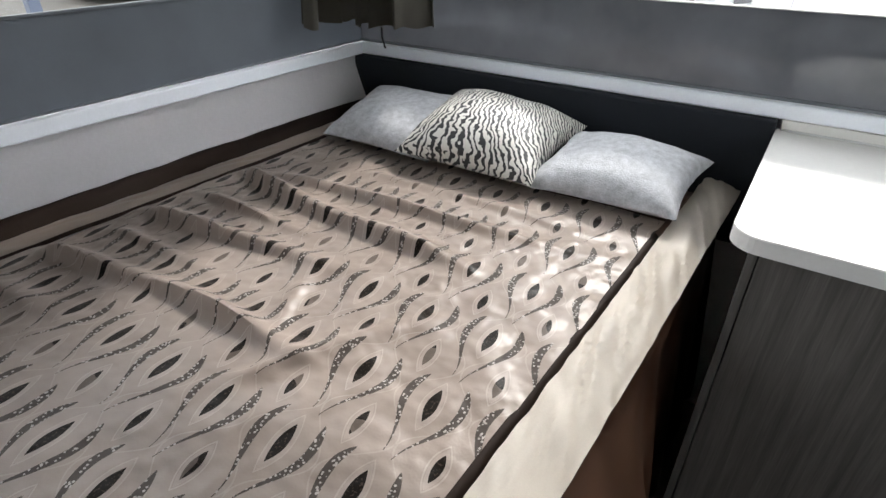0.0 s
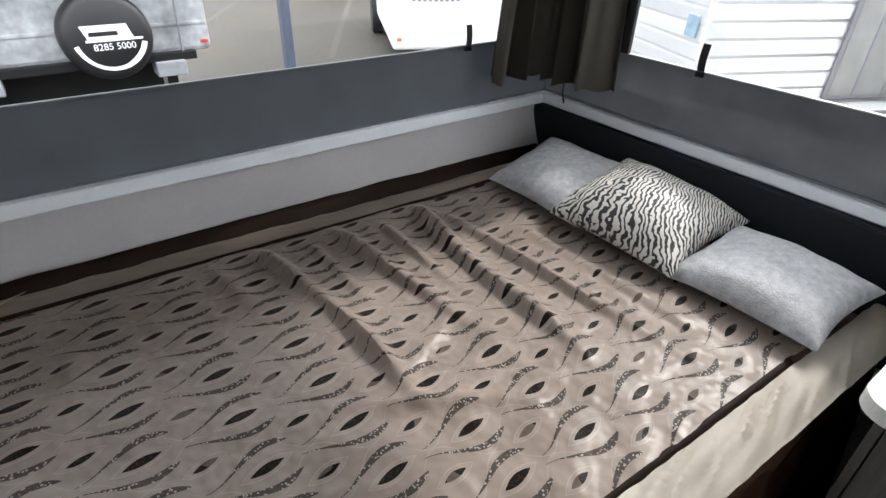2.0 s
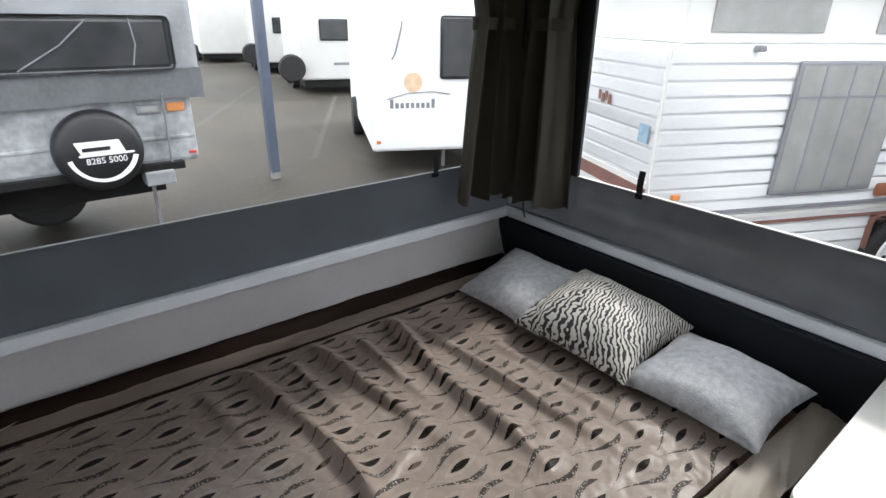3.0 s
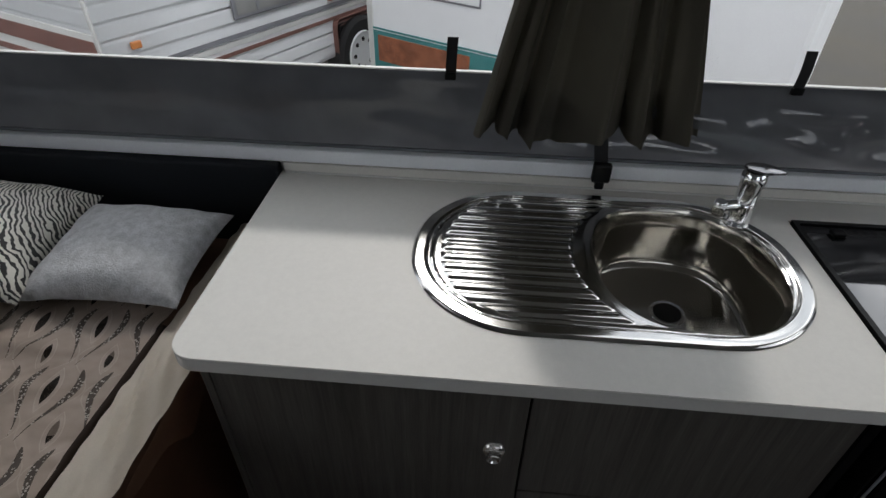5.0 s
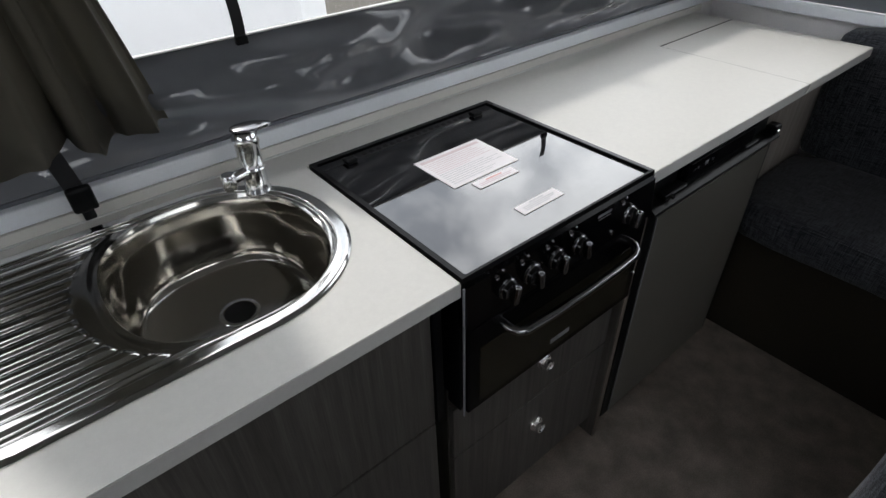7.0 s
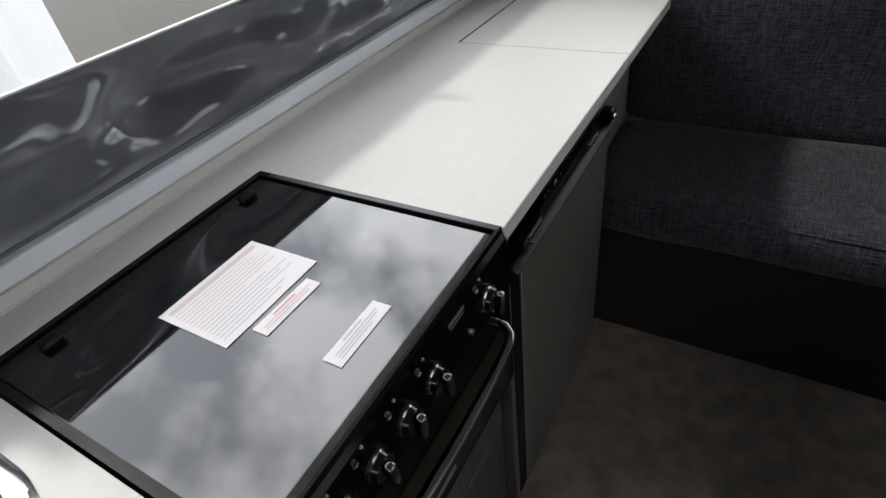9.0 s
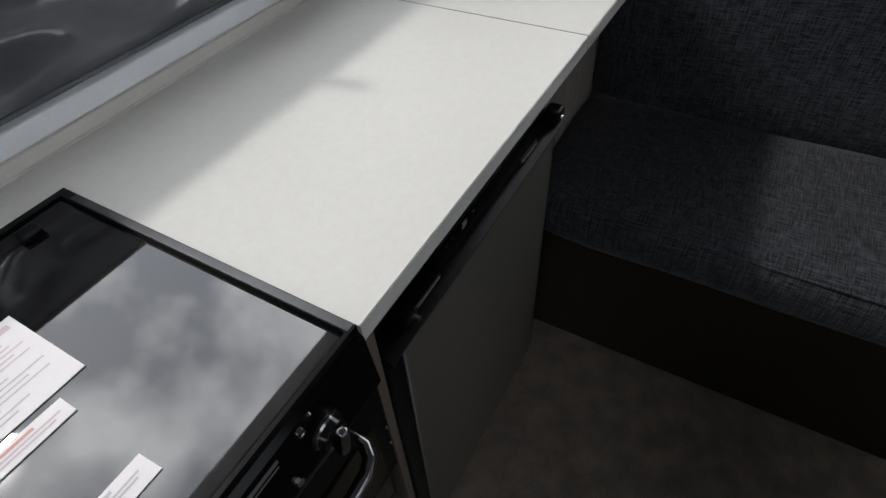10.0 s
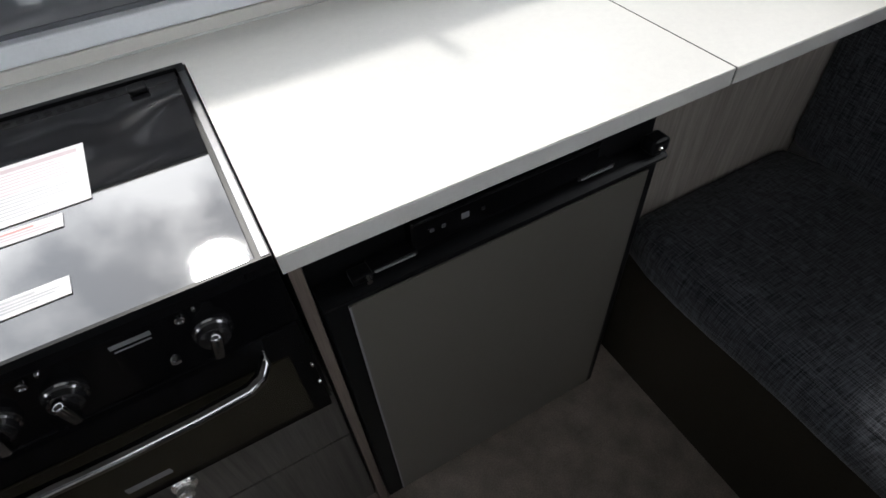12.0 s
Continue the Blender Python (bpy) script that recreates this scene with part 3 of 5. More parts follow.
def deck(x, y):
    g2 = edge_gap(x, y)
    z = 0.0012 + 0.0050 * smooth_step(0, 0.006, g2) - 0.0042 * smooth_step(0.024, 0.031, g2) + 0.0022 * smooth_step(0.034, 0.038, g2) - 0.0022 * smooth_step(0.038, 0.042, g2)
    r = bowl_r(x, y)
    z -= 0.0015 * smooth_step(1.10, 1.02, r)
    rib_x0 = sink_span(y)[0] + 0.055
    rib_x1 = min(0.90, bowl_c[0] - bowl_rx * math.sqrt(max(0, 1.12 ** 2 - ((y - bowl_c[1]) / bowl_ry) ** 2)) - 0.018) if abs(y - bowl_c[1]) < bowl_ry * 1.12 else 0.86
    if rib_x0 < x < rib_x1 and -0.452 < y < -0.090:
        k = ((y + 0.452) / 0.0278) % 1
        w = smooth_step(0.0, 0.35, 0.5 - abs(k - 0.5)) * smooth_step(rib_x0, rib_x0 + 0.010, x) * smooth_step(rib_x1, rib_x1 - 0.010, x)
        z += 0.0036 * w
    return z


NXS, NYS = 236, 174
bm = bmesh.new()
rows = []
for j in range(NYS + 1):
    y = SY0 + 1e-4 + (SY1 - SY0 - 2e-4) * j / NYS
    xl, xr = sink_span(y)
    rows.append([bm.verts.new((xl + (xr - xl) * i / NXS, y, 0)) for i in range(NXS + 1)])
for j in range(NYS):
    for i in range(NXS):
        q = (rows[j][i], rows[j][i + 1], rows[j + 1][i + 1], rows[j + 1][i])
        if any(bowl_r(v.co.x, v.co.y) > 1 for v in q):
            bm.faces.new(q)
bmesh.ops.delete(bm, geom=[v for v in bm.verts if not v.link_faces], context="VERTS")
for v in bm.verts:
    r = bowl_r(v.co.x, v.co.y)
    if r < 1:
        v.co.x, v.co.y = bowl_c[0] + (v.co.x - bowl_c[0]) / r, bowl_c[1] + (v.co.y - bowl_c[1]) / r
    v.co.z = H + deck(v.co.x, v.co.y)
part("drainer", bm, M_steel, sink, "ribbed stainless drainer and rim", True)
prof = [(1.0, 0.0008), (0.992, -0.004), (0.975, -0.012), (0.955, -0.05), (0.935, -0.118), (0.92, -0.130), (0.90, -0.1385), (0.86, -0.1435), (0.80, -0.146), (0.5, -0.150), (0.0, -0.153)]
part("bowl", lathe([(r * bowl_rx, z) for r, z in prof] , (bowl_c[0], bowl_c[1], H), n=72, sy=bowl_ry / bowl_rx, caps=False, power=2.5), M_bowl, sink, "polished round sink bowl", True)
drain = part("drain", lathe([(0.038, -0.1518), (0.036, -0.1505), (0.031, -0.1512), (0.028, -0.156)], (0.945, -0.250, H), n=36), M_chrome, sink, "chrome drain ring", True)
part("drain_hole", lathe([(0.0285, -0.1508), (0.028, -0.1505), (0.0, -0.1505)], (0.945, -0.250, H), n=30), M_hole, drain, "dark drain opening", True)

# ---- tap ----
tap = thing("tap", (1.076, -0.124, H), "chrome single-lever mixer tap behind the sink", "tap")
TX, TY = 1.076, -0.124
part("base", lathe([(0.0, 0.0), (0.026, 0.0), (0.026, 0.005), (0.0225, 0.010), (0.0225, 0.048), (0.0235, 0.052), (0.0215, 0.056), (0.0215, 0.098), (0.024, 0.102), (0.024, 0.116), (0.019, 0.124), (0.0, 0.126)], (TX, TY, H), n=28), M_chrome, tap, "", True)
spout = part("spout", tube([(TX - 0.008, TY - 0.003, H + 0.044), (TX - 0.024, TY - 0.009, H + 0.049), (TX - 0.040, TY - 0.014, H + 0.050), (TX - 0.052, TY - 0.018, H + 0.049)], 0.0110, 14), M_chrome, tap, "short chrome spout", True)
part("aerator", lathe([(0.0, 0.032), (0.0110, 0.032), (0.0130, 0.035), (0.0130, 0.060), (0.0110, 0.063), (0.0, 0.063)], (TX - 0.054, TY - 0.019, H), n=20), M_chrome, spout, "", True)
bm = lathe([(0.0, -0.005), (0.021, -0.004), (0.026, -0.001), (0.025, 0.003), (0.018, 0.005), (0.0, 0.006)], (0, 0, 0), n=28, sx=1.45, sy=0.80)
for v in bm.verts:
    v.co.y *= 1 - 0.35 * max(0.0, v.co.x / 0.040)
bmesh.ops.transform(bm, matrix=Matrix.Translation((TX + 0.014, TY - 0.002, H + 0.129)) @ Matrix.Rotation(radians(-3), 4, "Y") @ Matrix.Rotation(radians(-25), 4, "Z"), verts=bm.verts)
part("lever", bm, M_darkchrome, tap, "flat chrome lever", True)

# ---- cooker ----
CX0, CX1, CYB, CYF = 1.194, 1.695, -0.108, -0.594
cook = thing("cooker", (1.447, -0.35, 0.57), "black gas cooker with closed glass lid", "cooker")
part("body", box(CX0, CX1, CYF + 0.012, CYB, 0.575, 0.893), M_matte, cook)
part("frame", prism([(CX0, CYF + 0.004), (CX1, CYF + 0.004), (CX1, CYB), (CX0, CYB)], 0.893, 0.906, [rounded(CX0 + 0.010, CX1 - 0.012, CYF + 0.009, CYB - 0.012, 0.004)]), M_matte, cook, "narrow black enamel surround")
part("side_strip", box(CX1 - 0.0110, CX1 - 0.001, CYF + 0.006, CYB - 0.030, 0.9055, 0.9070, 0.0006), M_rim, cook, "grey metal edge strip")
lid = part("lid", box(CX0 + 0.013, CX1 - 0.018, CYF + 0.0105, CYB - 0.040, 0.8935, 0.9013, 0), M_lid, cook, "glossy black glass lid")
part("hinge_shelf", box(CX0 + 0.013, CX1 - 0.016, CYB - 0.039, CYB - 0.013, 0.8935, 0.901, 0.001), M_shelf, cook, "dark grey vented hinge shelf")
for hx in (CX0 + 0.075, CX1 - 0.075):
    part("hinge", box(hx - 0.014, hx + 0.014, CYB - 0.052, CYB - 0.030, 0.901, 0.911, 0.003), M_matte, cook, "black plastic lid hinge")
for i in range(16):
    hx = CX0 + 0.112 + i * 0.0182
    part("vent_slot", prism(rounded(hx, hx + 0.011, CYB - 0.034, CYB - 0.023, 0.004, 3), 0.9006, 0.9016), M_hole, cook)
bm = bmesh.new()
prof = [(CYF + 0.010, 0.800), (CYF - 0.010, 0.806), (CYF - 0.002, 0.888), (CYF + 0.006, 0.897), (CYF + 0.016, 0.897), (CYF + 0.016, 0.800)]
ends = [[bm.verts.new((x, y, z)) for y, z in prof] for x in (CX0, CX1)]
bm.faces.new(ends[0]), bm.faces.new(ends[1])
for i in range(len(prof)):
    bm.faces.new((ends[0][i], ends[0][(i + 1) % len(prof)], ends[1][(i + 1) % len(prof)], ends[1][i]))
fascia = part("control_panel", bm, M_black, cook, "black sloping control panel")
for kx, turn in ((1.280, 10), (1.337, -6), (1.398, 4), (1.460, -4), (1.608, 12)):
    k = part("knob", lathe([(0.0, 0.020), (0.012, 0.020), (0.0165, 0.0175), (0.0185, 0.008), (0.0215, 0.006), (0.0215, 0.0), (0.0, 0.0)], (kx, CYF - 0.005, 0.848), "y", 28), M_knob, cook, "black control knob with a dark chrome grip", True)
    part("knob_ring", lathe([(0.0180, 0.0105), (0.0198, 0.0085), (0.0192, 0.0075)], (kx, CYF - 0.005, 0.848), "y", 28, caps=False), M_darkchrome, k, "thin chrome ring", True)
    bm = box(-0.0062, 0.0062, -0.014, 0.0, -0.0205, 0.0165, 0.0045, 3)
    bmesh.ops.transform(bm, matrix=Matrix.Translation((kx, CYF - 0.023, 0.848)) @ Matrix.Rotation(radians(turn), 4, "Y"), verts=bm.verts)
    part("knob_grip", bm, M_darkchrome, k, "dark chrome knob grip", True)
    part("indicator_ring", lathe([(0.0, 0.0030), (0.0028, 0.0030), (0.0040, 0.0044), (0.0054, 0.0040), (0.0058, 0.0), (0.0, 0.0)], (kx - 0.022, CYF - 0.004, 0.880), "y", 16), M_darkchrome, fascia, "small chrome indicator ring", True)
    part("indicator_dot", lathe([(0.0, 0.003), (0.002, 0.003), (0.003, 0.0), (0.0, 0.0)], (kx - 0.006, CYF - 0.003, 0.884), "y", 12), M_darkchrome, fascia, "", True)
part("igniter", lathe([(0.0, 0.006), (0.005, 0.005), (0.006, 0.0), (0.0, 0.0)], (1.560, CYF - 0.007, 0.826), "y", 16), M_chrome, fascia, "small chrome push button", True)
for z0, z1, w, d in ((0.874, 0.8795, 0.040, 0.0039), (0.8685, 0.8705, 0.036, 0.0044)):
    part("maker_mark", box(1.536 - w / 2, 1.536 + w / 2, CYF - d, CYF - 0.001, z0, z1), M_mark, fascia, "plain pale maker mark")
door = part("oven_door", box(CX0 + 0.004, CX1 - 0.004, CYF - 0.006, CYF + 0.014, 0.580, 0.797, 0.003), M_black, cook)
part("oven_window", box(CX0 + 0.03, CX1 - 0.03, CYF - 0.0085, CYF - 0.004, 0.600, 0.742, 0.001), M_oven, door, "smoked glass oven window")
part("handle", tube([(1.278, CYF - 0.004, 0.766), (1.279, CYF - 0.022, 0.765), (1.286, CYF - 0.033, 0.761), (1.302, CYF - 0.038, 0.756), (1.37, CYF - 0.040, 0.753), (1.46, CYF - 0.041, 0.752), (1.55, CYF - 0.040, 0.753), (1.612, CYF - 0.038, 0.756), (1.628, CYF - 0.033, 0.761), (1.636, CYF - 0.022, 0.765), (1.637, CYF - 0.004, 0.766)], 0.0088, 14), M_darkchrome, door, "chrome bar handle", True)
for z in (0.655, 0.700):
    part("screw", lathe([(0.0, 0.003), (0.002, 0.003), (0.003, 0.0), (0, 0)], (1.687, CYF - 0.006, z), "y", 10), M_chrome, door, "tiny pale screw")
part("badge", box(1.415, 1.472, CYF - 0.0093, CYF - 0.006, 0.618, 0.630, 0.0003), M_mark, door, "plain pale maker badge")
part("side_trim", box(CX0 - 0.0035, CX0 - 0.0005, CYF - 0.003, CYF + 0.000, 0.575, 0.890), M_greystripe, cook, "thin grey side edge")

# ---- papers on the lid ----
ZL = 0.9017


def slip(name, corners, lines, ink, label, z=ZL):
    """A paper with four corners (back left, back right, front right, front left) and rows of unreadable print."""
    a, b2, c2, d = (Vector((x, y, 0)) for x, y in corners)
    th = thing(name, (*((a + c2) / 2).xy, z), label, "paper")
    put = lambda u, v, h: (a * (1 - u) * (1 - v) + b2 * u * (1 - v) + c2 * u * v + d * (1 - u) * v) + Vector((0, 0, z + h))
    bm = bmesh.new()
    low, top = ([bm.verts.new(put(u, v, h)) for u, v in ((0, 0), (1, 0), (1, 1), (0, 1))] for h in (0.0, 0.0012))
    bm.faces.new(top), bm.faces.new(low)
    for i in range(4):
        bm.faces.new((low[i], low[(i + 1) % 4], top[(i + 1) % 4], top[i]))
    part("paper_sheet", bm, M_paper, th)
    for v0, v1, u0, u1, m in lines:
        bm = bmesh.new()
        bm.faces.new([bm.verts.new(put(u, v, 0.0015)) for u, v in ((u0, v0), (u1, v0), (u1, v1), (u0, v1))])
        part("print_line", bm, m, th)
    return th


rng = random.Random(5)
rows = [(0.07, 0.14, 0.05, 0.95, M_ink)] + [(0.18 + i * 0.055, 0.18 + i * 0.055 + 0.016, 0.05, rng.uniform(0.55, 0.95), M_ink if i < 7 else M_greyink) for i in range(14)]
slip("instruction_sheet", [(1.360, -0.247), (1.533, -0.247), (1.533, -0.377), (1.360, -0.377)], rows, M_ink, "large white instruction sheet with faint red print")
slip("warning_slip", [(1.396, -0.385), (1.499, -0.387), (1.499, -0.412), (1.396, -0.411)], [(0.2, 0.34, 0.3, 0.7, M_redink), (0.46, 0.55, 0.08, 0.92, M_ink), (0.66, 0.75, 0.08, 0.85, M_ink)], M_redink, "narrow white slip with red warning print")
slip("caution_slip", [(1.395, -0.500), (1.499, -0.499), (1.500, -0.527), (1.395, -0.528)], [(0.14, 0.27, 0.32, 0.68, M_greyink), (0.38, 0.46, 0.10, 0.90, M_greyink), (0.54, 0.62, 0.10, 0.86, M_greyink), (0.70, 0.78, 0.10, 0.70, M_greyink)], M_greyink, "narrow white caution slip with grey print")

# ---- fridge ----
FX0, FX1, FY = 1.722, 2.290, -0.578
fr = thing("fridge", (2.02, -0.3, 0), "black-framed fridge with grey steel door", "fridge")
part("body", box(FX0, FX1, FY + 0.02, -0.05, 0.070, 0.868), M_matte, fr)
part("kick_plate", box(FX0 + 0.004, FX1 - 0.004, FY + 0.030, FY + 0.045, 0.0, 0.071), M_matte, fr, "black recessed kick plate")
fd = part("door", box(FX0 + 0.002, FX1 - 0.002, FY - 0.008, FY + 0.02, 0.072, 0.778, 0.004), M_matte, fr, "black door frame")
part("door_panel", box(FX0 + 0.035, FX1 - 0.022, FY - 0.011, FY - 0.006, 0.084, 0.764, 0.001), M_fridge, fd, "brushed grey door panel")
part("door_edge", box(FX0 + 0.035, FX0 + 0.038, FY - 0.0118, FY - 0.009, 0.084, 0.764), M_greystripe, fd, "thin bright panel edge")
bm = bmesh.new()
prof = [(FY + 0.018, 0.779), (FY - 0.012, 0.779), (FY - 0.020, 0.784), (FY - 0.021, 0.790), (FY - 0.014, 0.795), (FY - 0.004, 0.797), (FY + 0.018, 0.797)]
ends = [[bm.verts.new((x, y, z)) for y, z in prof] for x in (FX0 + 0.002, FX1 - 0.002)]
bm.faces.new(ends[0]), bm.faces.new(ends[1])
for i in range(len(prof)):
    bm.faces.new((ends[0][i], ends[0][(i + 1) % len(prof)], ends[1][(i + 1) % len(prof)], ends[1][i]))
part("grip_rail", bm, M_matte, fd, "rounded black grip rail", True)
part("control_panel", prism(rounded(FX0 + 0.137, FX1 - 0.130, FY - 0.004, FY + 0.02, 0.003), 0.804, 0.858), M_black, fr, "glossy black control panel")
part("panel_lip", box(FX0 + 0.140, FX1 - 0.133, FY - 0.0075, FY - 0.003, 0.852, 0.857, 0.0015), M_matte, fr)
part("control_button", box(1.932, 1.944, FY - 0.0052, FY - 0.003, 0.827, 0.837, 0.001), M_mark, fr, "small grey square button")
for bx0 in (1.885, 1.902, 1.962):
    part("indicator", box(bx0, bx0 + 0.006, FY - 0.0055, FY - 0.003, 0.828, 0.834), M_tint, fr)
for x0 in (FX0 + 0.080, FX1 - 0.160):
    part("vent_ledge", box(x0 - 0.004, x0 + 0.062, FY - 0.0068, FY + 0.016, 0.802, 0.809, 0.001), M_matte, fr)
    part("vent_bar", box(x0, x0 + 0.058, FY - 0.0095, FY - 0.0065, 0.8035, 0.8065, 0.0008), M_mark, fr, "grey vent bar")
part("latch", lathe([(0.0, 0.008), (0.004, 0.008), (0.005, 0.0), (0, 0)], (FX0 + 0.068, FY - 0.012, 0.805), "y", 12), M_chrome, fr, "tiny chrome latch pin", True)
part("latch_housing", box(FX0 + 0.048, FX0 + 0.076, FY - 0.012, FY + 0.01, 0.798, 0.812, 0.003), M_matte, fr)
part("hinge", box(FX1 - 0.036, FX1 - 0.002, FY - 0.020, FY + 0.01, 0.798, 0.824, 0.006), M_matte, fr, "black hinge cap")
part("hinge_screw", lathe([(0.0, 0.003), (0.003, 0.003), (0.004, 0.0), (0, 0)], (FX1 - 0.022, FY - 0.020, 0.810), "y", 10), M_chrome, fr, "tiny pale screw")

# ---- lounge ----
lounge = thing("lounge_seat", (2.65, -1.3, 0), "charcoal fabric bench lounge with padded backrest", "sofa")
part("base", box(2.415, XE - 0.01, -2.10, -0.488, 0.0, 0.395, 0.003), M_plinth, lounge, "dark boxed seat base")


def cushion(x0, x1, y0, y1, z0, z1, r, puff=0.010, n=18):
    bm = box(x0, x1, y0, y1, z0, z1)
    bmesh.ops.subdivide_edges(bm, edges=bm.edges[:], cuts=n, use_grid_fill=True)
    c2, hs = Vector(((x0 + x1) / 2, (y0 + y1) / 2, (z0 + z1) / 2)), Vector(((x1 - x0) / 2, (y1 - y0) / 2, (z1 - z0) / 2))
    for v in bm.verts:
        p = v.co - c2
        q = Vector([max(-(h - r), min(h - r, a)) for a, h in zip(p, hs)])
        d = p - q
        if d.length > 1e-6:
            p = q + d.normalized() * min(r, d.length if sum(abs(k) > 1e-6 for k in d) == 1 else r)
        k = [1 - (a / h) ** 2 for a, h in zip(p, hs)]
        dirn = d.normalized() if d.length > 1e-6 else Vector((0, 0, 0))
        p += dirn * puff * min(1, 3 * sorted(k)[1] + 0.1) * (1 + 0.6 * nz(v.co.x * 5, v.co.y * 5, v.co.z * 5))
        v.co = c2 + p
    return bm


part("seat_cushion", cushion(2.375, 2.87, -2.10, -0.492, 0.40, 0.515, 0.045), M_sofa, lounge, "charcoal slub fabric seat cushion", True)
part("piping", tube([(2.384, -2.05, 0.508), (2.382, -1.3, 0.511), (2.384, -0.53, 0.508)], 0.003, 8), M_sofa, lounge, "corded seam")
part("back_cushion", cushion(2.855, XE - 0.006, -2.10, -0.492, 0.50, 0.925, 0.040), M_sofa, lounge, "charcoal slub fabric back cushion", True)
l2 = thing("dinette_seat", (1.5, -1.6, 0), "charcoal fabric dinette seat with upright backrest", "sofa")
part("base", box(1.40, 1.70, -2.10, -1.45, 0.0, 0.375, 0.003), M_matte, l2, "dark boxed seat base")
part("seat_cushion", cushion(1.47, 1.74, -2.10, -1.43, 0.38, 0.495, 0.045), M_sofa, l2, "charcoal slub fabric seat cushion", True)
part("back_cushion", cushion(1.355, 1.465, -2.10, -1.112, 0.30, 0.905, 0.045), M_sofa, l2, "charcoal slub fabric back cushion", True)
part("back_panel", box(1.338, 1.356, -2.10, -1.13, 0.0, 0.85, 0.003), M_wood, l2, "charcoal woodgrain back panel")

# ---- bed ----
bed = thing("bed", (-0.6, -1.0, 0), "bed with chocolate valance below the quilt", "bed")
part("base", box(XW + 0.06, 0.015, YS + 0.02, -0.045, 0.0, 0.55, 0.01), M_choc, bed, "chocolate brown bed base")


def roll_off(d, r):
    """Drop of a cloth d metres past the edge, over a rounded border."""
    return 0 if d <= 0 else (r - math.sqrt(max(0, r * r - d * d)) if d < r else r)


part("mattress", cushion(XW + 0.06, 0.015, YS + 0.03, -0.045, 0.55, 0.742, 0.06, 0.0, 16), M_choc, bed, "mattress under chocolate satin", True)
part("skirt", sheet(12, 160, lambda u, v: (0.000 + (0.065 + 0.17 * smooth_step(-0.50, -1.05, -2.12 + 2.06 * v)) * u ** 0.8 + 0.016 * math.sin(v * 70 + 3 * nz(v * 9, u * 2)) * u, YS + 0.03 + v * (-0.06 - YS - 0.03), 0.742 - 0.66 * u), 0.003), M_choc, bed, "hanging chocolate satin skirt", True)


def folds(x, y):
    """Soft wrinkles of the quilt, most of them running across the bed."""
    a = 0.0060 * nz(x * 1.6, y * 7, 2) + 0.0050 * nz(x * 6 + 3, y * 10, 5) + 0.0018 * nz(x * 16, y * 24, 9)
    ridge = 0.0
    for y0, slope, bend, w, h, x0, x1 in ((-0.600, 0.06, 0.03, 0.017, 0.011, -0.98, -0.15), (-0.705, -0.05, 0.05, 0.022, 0.017, -1.05, -0.22), (-0.800, 0.05, 0.03, 0.014, 0.008, -1.02, -0.55), (-0.885, 0.13, 0.03, 0.020, 0.015, -1.05, -0.40), (-0.985, 0.08, 0.03, 0.013, 0.007, -1.03, -0.60), (-1.085, 0.09, 0.05, 0.018, 0.014, -1.06, -0.30), (-1.20, 0.12, 0.03, 0.020, 0.006, -1.06, -0.65), (-0.50, 0.02, 0.02, 0.018, 0.005, -0.80, -0.10)):
        d = (y - y0 - slope * (x + 0.65) - bend * nz(x * 2.3, y0 * 9, 3) * 0.8) / w
        d = d * (0.75 if d > 0 else 1.35)
        ridge += 1.75 * h * math.exp(-d * d) * smooth_step(x0, x0 + 0.10, x) * smooth_step(x1, x1 - 0.30, x) * (1 + 0.5 * nz(x * 4, y0 * 7, 6))
    for x0, slope, w, h, ya, yb in ((-0.36, 0.55, 0.022, 0.010, -1.25, -0.86), (-0.50, -0.45, 0.020, 0.008, -1.12, -0.84)):
        d = (x - x0 - slope * (y + 1.0)) / w
        ridge += h * math.exp(-d * d) * smooth_step(ya, ya + 0.15, y) * smooth_step(yb, yb - 0.10, y)
    return 0.760 + a + ridge


def east_edge(y):
    """The quilt's piped edge by the kitchen."""
    return -0.070 + 0.032 * (y + 0.377) + 0.003 * nz(y * 6, 4)


quilt = thing("quilt", (-0.55, -1.2, 0.74), "taupe satin quilt with dark leaf eye pattern", "quilt")
QX0, QY1 = -1.035, -0.330


def west_edge(y):
    return QX0 - 0.035 * smooth_step(-0.4, -1.9, y) + 0.006 * nz(y * 8, 2)


def centre(u, v):
    y = YS + 0.06 + v * (QY1 - YS - 0.06)
    x = west_edge(y) + u * (east_edge(y) - west_edge(y))
    return (x, y, folds(x, y) + 0.002)


ob = part("quilt_centre", sheet(170, 300, centre, 0.004), M_quilt, quilt, "", True)
uvl = ob.data.uv_layers.active or ob.data.uv_layers.new(name="UVMap")
o = ORIGIN[ob.name]
for poly in ob.data.polygons:
    for li in poly.loop_indices:
        co = ob.data.vertices[ob.data.loops[li].vertex_index].co
        uvl.data[li].uv = (co.x + o.x + 0.187, co.y + o.y + 0.569)


def strip(edge_of, d0, d1, y1, crown, fold):
    def at(u, v):
        y = YS + 0.06 + v * (y1 - YS - 0.06)
        x = edge_of(y) + d0 + u * (d1 - d0)
        z = max(0.762, 0.5 * (folds(edge_of(y), y) + 0.762)) + crown * math.sin(math.pi * u) + fold * nz(v * 46 + u * 5, u * 2.5, 3) - 0.016 * u * (1 if d1 > 0 else 0)
        return (x, y, z)
    return at


